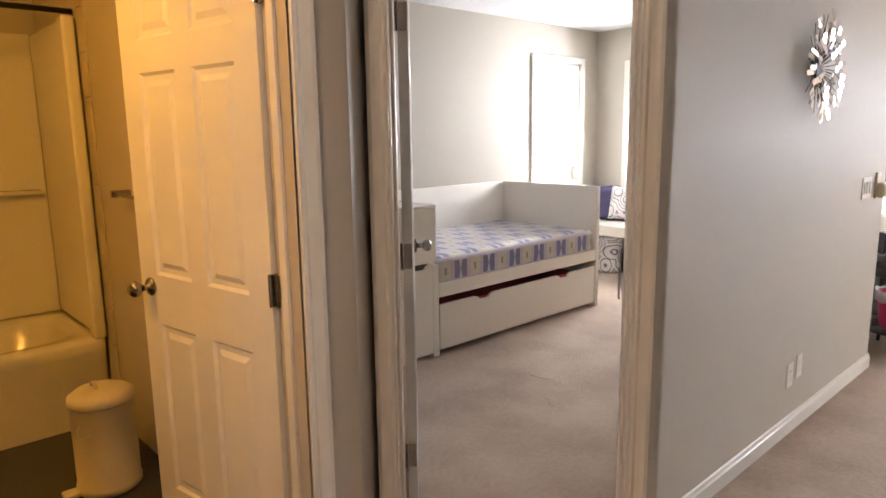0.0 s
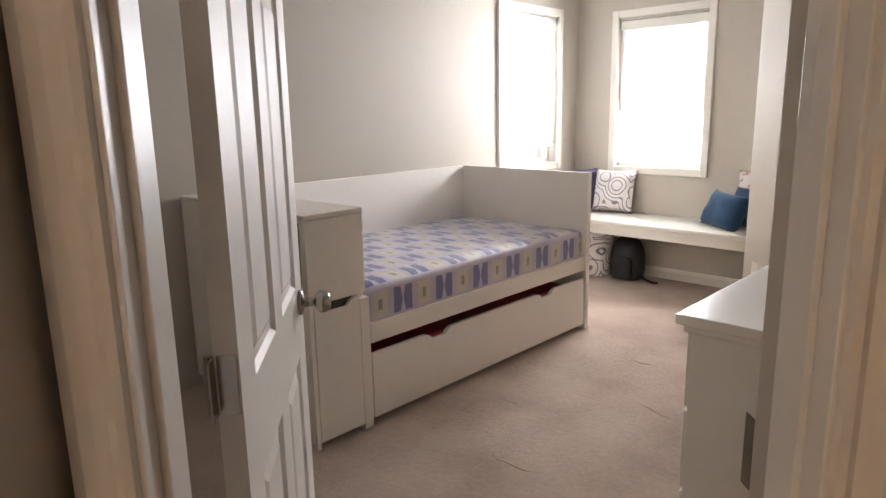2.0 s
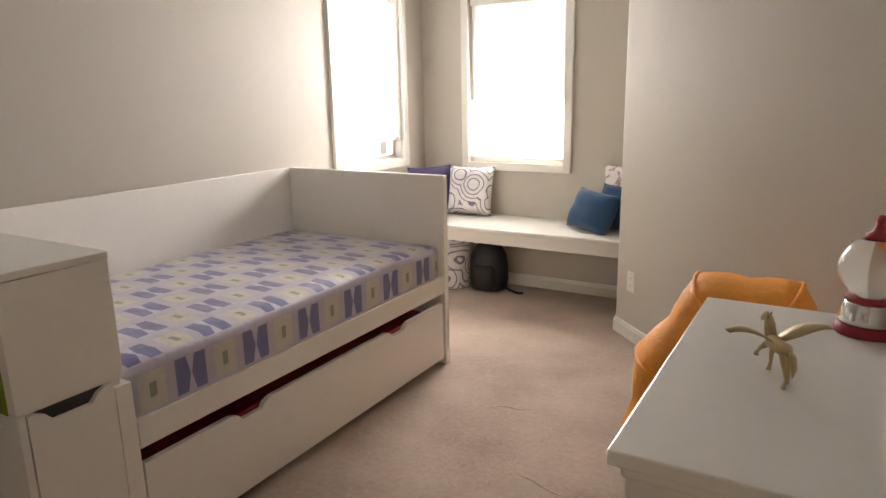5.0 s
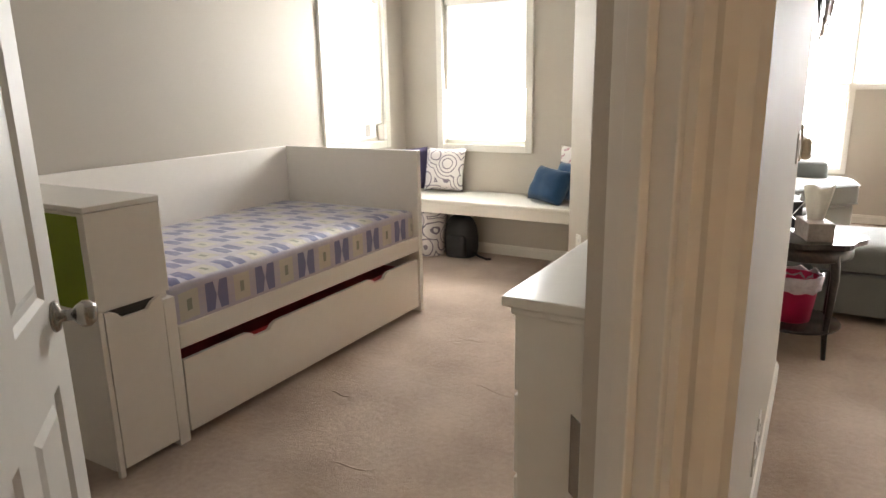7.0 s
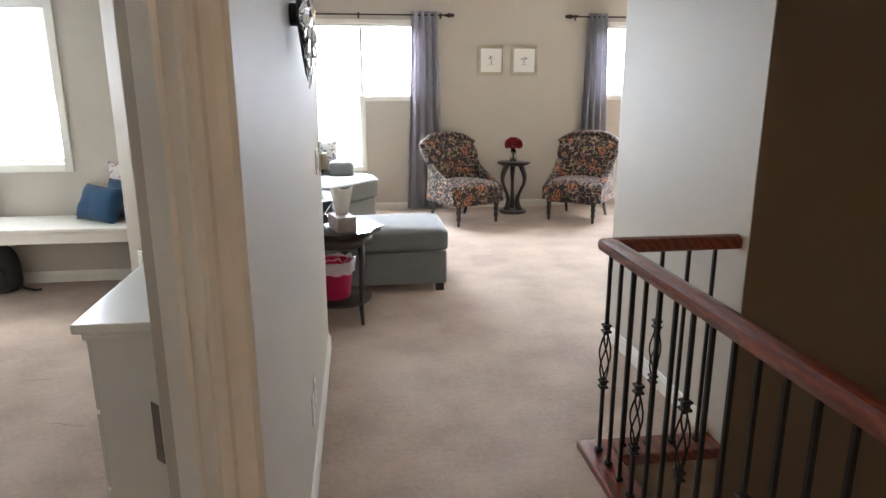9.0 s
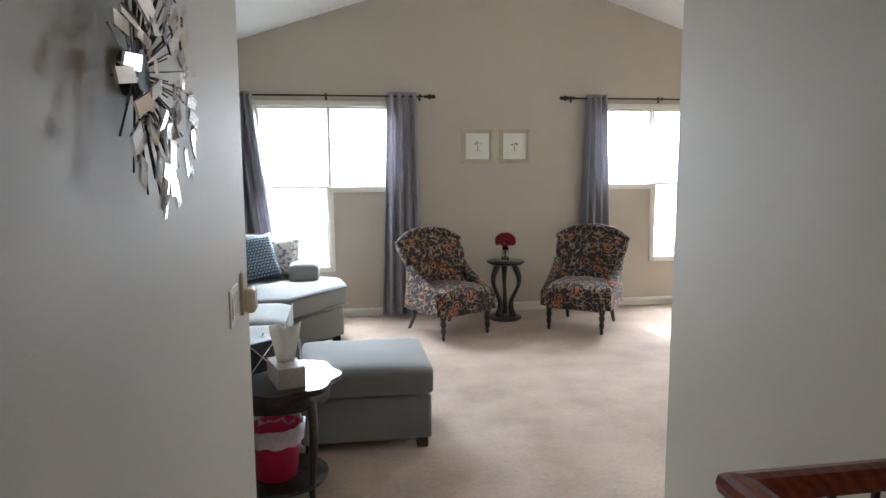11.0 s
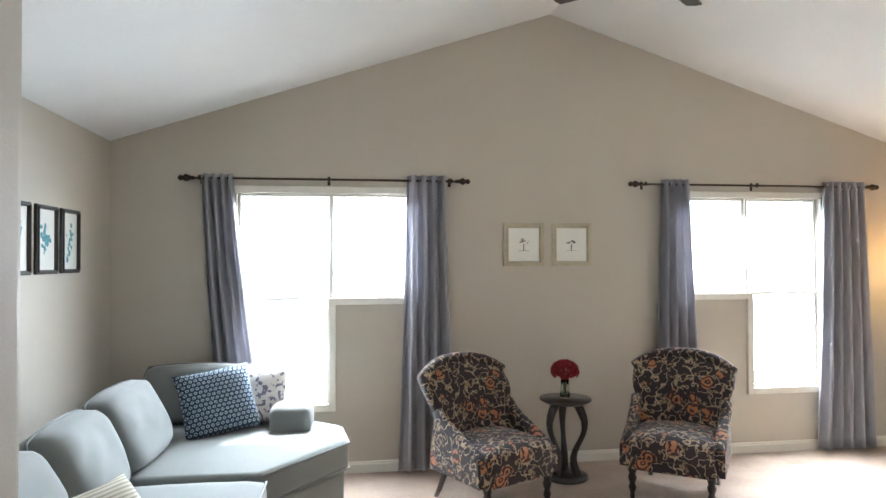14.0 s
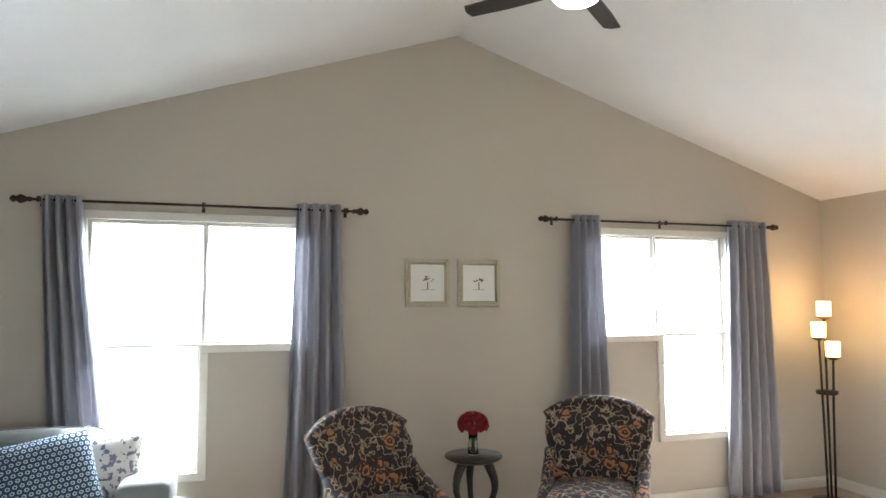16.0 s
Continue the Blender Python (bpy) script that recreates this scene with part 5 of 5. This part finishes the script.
curtain(-1.50, -1.28, -1.36, -1.00, 0.03, 2.215, 4, "grey satin eyelet curtain swept aside at the window", 1)
curtain(-0.02, 0.275, -0.09, 0.33, 0.025, 2.225, 4, "grey satin eyelet curtain hanging to the floor", 2)
curtain(2.01, 2.235, 1.93, 2.34, 0.025, 2.225, 4, "grey satin eyelet curtain hanging to the floor", 3)
curtain(3.44, 3.80, 3.37, 3.88, 0.025, 2.225, 5, "grey satin eyelet curtain hanging to the floor", 4)


def curtain_rod(x0, x1):
    r = thing("curtain_rod", Matrix(), "dark bronze curtain rod with ornate finials", "curtain rod", "curtain rods")
    y, z = Y_N - 0.085, 2.185
    tube("rod", [(x0 + 0.12, y, z), (x1 - 0.12, y, z)], 0.0085, BRONZE, r, 12)
    prof = [(0.010, 0), (0.016, 0.01), (0.012, 0.022), (0.020, 0.04), (0.027, 0.055), (0.026, 0.066), (0.015, 0.078), (0.014, 0.084), (0.022, 0.092), (0.018, 0.105), (0.006, 0.115), (0.0, 0.117)]
    for x, a in ((x0 + 0.117, -90), (x1 - 0.117, 90)):
        f = lathe("finial", prof, BRONZE, r, seg=16)
        f.matrix_local = pose(x, y, z, 0, a, 0)
    for x in (x0 + 0.15, (x0 + x1) / 2, x1 - 0.15):
        bm = bmesh.new()
        add_tube(bm, [(x, Y_N - 0.002, z), (x, y + 0.012, z)], 0.006, 8)
        add_box(bm, (x - 0.007, y - 0.012, z - 0.014), (x + 0.007, y + 0.014, z + 0.02), 0.003)
        add_box(bm, (x - 0.011, Y_N - 0.005, z - 0.035), (x + 0.011, Y_N, z + 0.03), 0.002)
        mesh_object("bracket", bm, BRONZE, r)


curtain_rod(-1.66, 0.465)
curtain_rod(1.73, 3.95)


def picture(m, w, h, frame_w, frame_mat, art, label, group):
    """Framed sheet; local x along the wall, y out of it, z up from its lower edge."""
    p = thing("framed_picture", m, label, "picture", group)
    for k, (a, d0) in enumerate(((0.0, 0.018), (frame_w * 0.45, 0.026), (frame_w * 0.78, 0.014))):
        b = frame_w * (0.45, 0.33, 0.22)[k]
        strip_frame("frame", p, -w / 2 + a, w / 2 - a, a, h - a, 0, d0, b, frame_mat)
    box("sheet", (-w / 2 + frame_w, 0.002, frame_w), (w / 2 - frame_w, 0.006, h - frame_w), PAPER, p, 0)
    bm = bmesh.new()
    rnd = random.Random(int(w * 1000) + art)
    if art < 3:
        cx = 0.0
        add_box(bm, (-0.004, 0.006, h * 0.36), (0.004, 0.0072, h * 0.52), 0)
        add_box(bm, (-0.045, 0.006, h * 0.355), (0.045, 0.0072, h * 0.362), 0)
        for k in range(16 if art == 1 else 22):
            a = rnd.uniform(0.1, 3.04)
            r = rnd.uniform(0.02, 0.055 if art == 1 else 0.04)
            x, z = r * math.cos(a), h * 0.52 + r * 0.75 * math.sin(a)
            s = rnd.uniform(0.003, 0.007)
            add_box(bm, (x - s, 0.006, z - s * 0.7), (x + s, 0.0072, z + s * 0.7), 0)
        mesh_object("drawing", bm, INK, p)
    else:
        for k in range(26):
            x, z = rnd.gauss(0, w * 0.1), h * 0.5 + rnd.gauss(0, h * 0.13)
            s = rnd.uniform(0.006, 0.02)
            bmesh.ops.create_circle(bm, cap_ends=True, segments=9, radius=s, matrix=pose(x, 0.0068 + 0.00002 * k, z, 90) @ Matrix.Diagonal((1, rnd.uniform(0.5, 1.4), 1, 1)))
        mesh_object("drawing", bm, TEAL, p)
    return p


picture(pose(0.902, Y_N, 1.538, 0, 0, 180), 0.325, 0.340, 0.040, GILT, 1, "champagne-framed ink drawing of a tree on the wall", "tree drawings")
picture(pose(1.289, Y_N, 1.538, 0, 0, 180), 0.325, 0.340, 0.040, GILT, 2, "champagne-framed ink drawing of a tree on the wall", "tree drawings")
for k, y in enumerate((7.80, 8.13, 8.45)):
    picture(pose(X_W, y, 1.52, 0, 0, -90), 0.265, 0.385, 0.024, BLACKF, 3 + k, "dark-framed teal watercolour in a row on the wall", "watercolours")


def sectional():
    s = thing("sectional_sofa", Matrix(), "grey fabric sectional sofa with an angled end piece", "sofa")
    bk, fr = -2.0, -0.90
    box("back", (bk, 6.20, 0.06), (bk + 0.2, 9.04, 0.70), SOFA, s, 0.05, 4, True)
    box("back_end", (bk + 0.2, 8.88, 0.06), (-0.86, 9.05, 0.66), SOFA, s, 0.05, 4, True)
    box("base", (bk + 0.15, 6.22, 0.06), (fr - 0.02, 7.70, 0.30), SOFA, s, 0.02, 3)
    prism("end_base", [(bk + 0.15, 7.66), (fr - 0.02, 7.66), (-0.485, 8.23), (-0.52, 8.55), (-0.86, 9.0), (bk + 0.15, 9.0)], 0.06, 0.32, SOFA, s, 0.02, 3)
    for y0, y1 in ((6.24, 6.94), (6.94, 7.64)):
        pad("seat_cushion", (bk + 0.18, y0 + 0.004, 0.30), (fr + 0.03, y1 - 0.004, 0.49), SOFA, s, 0.025, 0.05, 9)
    prism("end_cushion", [(bk + 0.2, 7.66), (fr + 0.0, 7.645), (-0.455, 8.21), (-0.50, 8.60), (-0.88, 8.92), (bk + 0.2, 8.92)], 0.325, 0.505, SOFA, s, 0.04, 4, True)
    box("arm", (bk + 0.05, 6.00, 0.06), (-0.74, 6.23, 0.61), SOFA, s, 0.05, 4, True)
    box("end_arm", (-0.96, 8.46, 0.30), (-0.70, 9.04, 0.655), SOFA, s, 0.05, 4, True)
    welt = mat("sofa_welt", (0.21, 0.22, 0.215), 0.85, vary=0.1, fine=220, bump=0.3)

    def back_cushion(m, w, h, thick, seed):
        """A plump boxed cushion in its own xz plane with a welted seam round it."""
        bm = bmesh.new()
        n = 16
        grid = {}
        for side in (-1, 1):
            for i in range(n + 1):
                for k in range(n + 1):
                    u, v = 2 * i / n - 1, 2 * k / n - 1
                    if side == 1 and (i in (0, n) or k in (0, n)):
                        grid[side, i, k] = grid[-1, i, k]
                        continue
                    b = ((1 - u ** 6) * (1 - v ** 6)) ** 0.5 * (1.0 - 0.18 * v)
                    fold = 0.014 * noise.noise(Vector((u * 2.0, v * 2.6, seed + side))) + 0.006 * noise.noise(Vector((u * 6, v * 3, seed)))
                    r = 1 - 0.10 * (u * u * v * v)
                    grid[side, i, k] = bm.verts.new((u * w / 2 * r, side * thick / 2 * b + fold * b, h / 2 + v * h / 2 * r))
        for side in (-1, 1):
            for i in range(n):
                for k in range(n):
                    bm.faces.new((grid[side, i, k], grid[side, i + 1, k], grid[side, i + 1, k + 1], grid[side, i, k + 1]))
        rim = [grid[-1, i, 0] for i in range(n)] + [grid[-1, n, k] for k in range(n)] + [grid[-1, n - i, n] for i in range(n)] + [grid[-1, 0, n - k] for k in range(n + 1)]
        seam = [tuple(m @ v.co) for v in rim]
        bmesh.ops.transform(bm, matrix=m, verts=bm.verts)
        mesh_object("back_cushion", bm, SOFA, s, True)
        tube("piping", seam, 0.006, welt, s, 6)

    for k, yc in enumerate((6.59, 7.26, 7.95)):
        back_cushion(pose(-1.60, yc, 0.47, 0, -17, 0) @ pose(0, 0, 0, 0, 0, 90 + (0, 3, -4)[k]), 0.70, 0.44 + 0.01 * k, 0.30, k)
    back_cushion(pose(-1.45, 8.80, 0.48, -15, 0, -3), 0.80, 0.42, 0.24, 7)
    for x, y in ((-1.85, 6.08), (-0.80, 6.08), (-0.55, 8.22), (-0.90, 8.95), (-1.9, 8.95)):
        box("foot", (x - 0.035, y - 0.035, 0), (x + 0.035, y + 0.035, 0.062), DARKWOOD, s, 0.006)
    outline = [(fr, 7.66), (-0.46, 8.215), (-0.505, 8.60), (-0.74, 8.80)]
    for z in (0.488, 0.338):
        tube("piping", [(x + 0.004, y - 0.006, z) for x, y in outline], 0.006, welt, s, 6)
    for y0, y1 in ((6.24, 6.94), (6.94, 7.64)):
        tube("piping", [(fr + 0.026, y0 + 0.05, 0.478), (fr + 0.026, y1 - 0.05, 0.478)], 0.006, welt, s, 6)
        tube("piping", [(fr + 0.026, y0 + 0.05, 0.316), (fr + 0.026, y1 - 0.05, 0.316)], 0.006, welt, s, 6)
    for y in (6.012, 6.222):
        tube("piping", [(-0.745, y + (0.03 if y < 6.1 else -0.03), 0.10), (-0.742, y + (0.012 if y < 6.1 else -0.012), 0.56), (-0.76, y + (0.03 if y < 6.1 else -0.03), 0.598)], 0.005, welt, s, 6)
    o = thing("storage_ottoman", Matrix(), "grey fabric storage ottoman with a padded lid", "ottoman")
    box("box", (-0.74, 5.94, 0.055), (-0.045, 6.60, 0.295), SOFA, o, 0.015, 3)
    pad("lid", (-0.755, 5.92, 0.30), (-0.03, 6.62, 0.45), SOFA, o, 0.02, 0.035, 9)
    for x in (-0.69, -0.095):
        for y in (5.98, 6.56):
            prism("foot", [(x - 0.03, y - 0.03), (x + 0.03, y - 0.03), (x + 0.03, y + 0.03), (x - 0.03, y + 0.03)], 0, 0.056, DARKWOOD, o, 0.004, 1)


sectional()
pillow("cushion", pose(-1.22, 8.46, 0.50, -26, -7, 24), 0.48, 0.44, 0.16, DOTS, "square cushion with a blue ring print", "sofa cushions")
pillow("cushion", pose(-1.07, 8.70, 0.50, -16, 0, -6), 0.40, 0.38, 0.14, INDIGO, "white cushion with an indigo floral print", "sofa cushions")
pillow("cushion", pose(-1.22, 6.60, 0.48, -38, 0, 64), 0.42, 0.37, 0.14, STRIPES, "olive and cream striped cushion on the sofa", "sofa cushions")
pillow("cushion", pose(-1.36, 6.40, 0.49, -55, 0, 55), 0.40, 0.36, 0.13, YELLOW, "crumpled mustard yellow cushion on the sofa", "sofa cushions")


def lamp_table():
    t = thing("end_table", pose(-0.80, 5.46, 0), "two-tier dark wood end table with a scalloped round top", "end table")
    outline = [((0.262 + 0.014 * math.cos(8 * a)) * math.cos(a), (0.262 + 0.014 * math.cos(8 * a)) * math.sin(a)) for a in (2 * math.pi * k / 64 for k in range(64))]
    prism("top", outline, 0.575, 0.60, DARKWOOD, t)
    lathe("apron", [(0.22, 0.50), (0.225, 0.505), (0.225, 0.574), (0.0, 0.5745)], DARKWOOD, t, seg=40)
    lathe("shelf", [(0.0, 0.13), (0.205, 0.132), (0.212, 0.142), (0.205, 0.152), (0.0, 0.153)], DARKWOOD, t, seg=40)
    for k in range(4):
        a = radians(90 * k - 45)
        pts = [(r * math.cos(a), r * math.sin(a), z) for r, z in ((0.20, 0.56), (0.215, 0.42), (0.205, 0.25), (0.195, 0.12), (0.205, 0.0))]
        tube("leg", pts, [0.024, 0.021, 0.017, 0.014, 0.011], DARKWOOD, t, 8)
    bucket = thing("bucket", pose(-0.82, 5.44, 0.153), "pink plastic bucket lined with a clear bag", "bucket")
    lathe("pail", [(0.085, 0), (0.09, 0.004), (0.118, 0.225), (0.122, 0.228), (0.12, 0.235), (0.113, 0.232), (0.088, 0.012)], PINK, bucket, seg=32)
    bm = bmesh.new()
    n = 40
    rings = []
    for r, z in ((0.108, 0.20), (0.119, 0.243), (0.132, 0.247), (0.128, 0.20), (0.126, 0.17)):
        rings.append([bm.verts.new(((r + 0.008 * noise.noise(Vector((k * 0.7, z * 30, 2)))) * math.cos(2 * math.pi * k / n), (r + 0.008 * noise.noise(Vector((k * 0.7, z * 30, 2)))) * math.sin(2 * math.pi * k / n), z + 0.02 * noise.noise(Vector((k * 0.5, z * 9, 5))))) for k in range(n)])
    for a, b in zip(rings, rings[1:]):
        for k in range(n):
            bm.faces.new((a[k], a[(k + 1) % n], b[(k + 1) % n], b[k]))
    mesh_object("liner", bm, FILM, bucket, True)
    tis = thing("tissue_box", pose(-0.76, 5.38, 0.60, 0, 0, 18), "grey cardboard tissue box with a tissue pulled up", "tissue box")
    box("carton", (-0.058, -0.105, 0), (0.058, 0.105, 0.088), mat("tissue_carton", (0.30, 0.27, 0.25), 0.6, vary=0.25, scale=18), tis, 0.003)
    tb = bmesh.new()
    prev = None
    for j in range(6):
        f = j / 5
        row = [tb.verts.new(((-0.036 + 0.072 * i / 7) * (1 + 0.9 * f), 0.012 * math.sin(i * 1.5 + f * 2) * (0.3 + f) - 0.02 * f, 0.088 + 0.165 * f + 0.012 * math.sin(i * 1.1) * f)) for i in range(8)]
        if prev:
            for i in range(7):
                tb.faces.new((prev[i], prev[i + 1], row[i + 1], row[i]))
        prev = row
    mesh_object("tissue", tb, PAPER, tis, True).modifiers.new("ply", "SOLIDIFY").thickness = 0.001
    rk = thing("wire_rack", pose(-0.90, 5.52, 0.60, 0, 0, 40), "black box with a crossed chrome wire frame", "rack")
    box("box", (-0.07, -0.045, 0.012), (0.07, 0.045, 0.15), BLACKB, rk, 0.006)
    bm = bmesh.new()
    for y in (-0.052, 0.052):
        add_tube(bm, [(-0.08, y, 0.004), (0.08, y, 0.16)], 0.003, 6)
        add_tube(bm, [(0.08, y, 0.004), (-0.08, y, 0.16)], 0.003, 6)
    mesh_object("wire", bm, CHROME, rk)


lamp_table()


def floor_lamp():
    x, y = 4.10, 8.80
    l = thing("floor_lamp", pose(x, y, 0), "dark metal floor lamp with three lit amber glass shades", "floor lamp")
    lathe("base", [(0.135, 0), (0.14, 0.008), (0.13, 0.018), (0.05, 0.026), (0.0, 0.028)], BRONZE, l, seg=32)
    lathe("ring", [(0.075, 0.835), (0.08, 0.842), (0.08, 0.858), (0.075, 0.865), (0.0, 0.866)], BRONZE, l, seg=24)
    for dx, dy, top in ((0.035, 0.03, 1.44), (-0.06, 0.0, 1.275), (0.045, -0.03, 1.12)):
        tube("stem", [(dx * 0.55, dy * 0.55, 0.02), (dx * 0.75, dy * 0.75, 0.7), (dx, dy, top)], 0.009, BRONZE, l, 8)
        lathe("cup", [(0.012, top - 0.02), (0.05, top), (0.052, top + 0.006), (0.0, top + 0.007)], BRONZE, l, (dx, dy, 0), 20)
        lathe("shade", [(0.046, top + 0.008), (0.052, top + 0.02), (0.054, top + 0.125), (0.05, top + 0.13), (0.047, top + 0.125), (0.044, top + 0.02)], GLOBE, l, (dx, dy, 0), 24)
        bulb("shade_bulb", x + dx, y + dy, top + 0.16, 1.6, WARM, 0.04)


floor_lamp()


def ceiling_fan():
    f = thing("ceiling_fan", pose(1.16, 7.45, -0.03), "four-bladed dark ceiling fan with a lit white dome", "ceiling fan")
    lathe("canopy", [(0.03, 3.36), (0.055, 3.40), (0.065, 3.46), (0.065, 3.50), (0.0, 3.505)], STEEL, f, seg=24)
    tube("downrod", [(0, 0, 3.24), (0, 0, 3.42)], 0.012, STEEL, f, 12)
    lathe("motor", [(0.10, 3.125), (0.115, 3.14), (0.115, 3.19), (0.09, 3.225), (0.03, 3.25), (0.0, 3.251)], STEEL, f, seg=32)
    lathe("dome", [(0.0, 3.055), (0.06, 3.06), (0.10, 3.076), (0.122, 3.10), (0.125, 3.124), (0.0, 3.1245)], DOME, f, seg=32)
    for k in range(4):
        bm = bmesh.new()
        pts = [(0.10, -0.03), (0.16, -0.055), (0.40, -0.06), (0.60, -0.05), (0.615, 0.0), (0.60, 0.045), (0.40, 0.05), (0.16, 0.045), (0.10, 0.03)]
        g = bm.faces.new([bm.verts.new((x, y, 0)) for x, y in pts])
        r = bmesh.ops.extrude_face_region(bm, geom=[g])
        bmesh.ops.translate(bm, vec=(0, 0, 0.008), verts=[v for v in r["geom"] if isinstance(v, bmesh.types.BMVert)])
        b = mesh_object("blade", bm, BLADE, f)
        b.matrix_local = pose(0, 0, 3.155, 0, 0, 42 + 90 * k) @ pose(0, 0, 0, 10, 0, 0)


ceiling_fan()


def floor_vent():
    v = thing("floor_vent", pose(2.98, 8.74, 0), "beige slotted floor register in the carpet", "floor vent")
    strip_frame("rim", v, -0.15, 0.15, -0.06, 0.06, 0, 0.006, 0.014, CREAM).matrix_local = pose(0, 0, 0, 90, 0, 0) @ pose(0, -0.0, 0)
    boxes("louvres", [((-0.136 + 0.0136 * k, -0.046, 0.001), (-0.130 + 0.0136 * k, 0.046, 0.005)) for k in range(20)], CREAM, v, 0)


floor_vent()
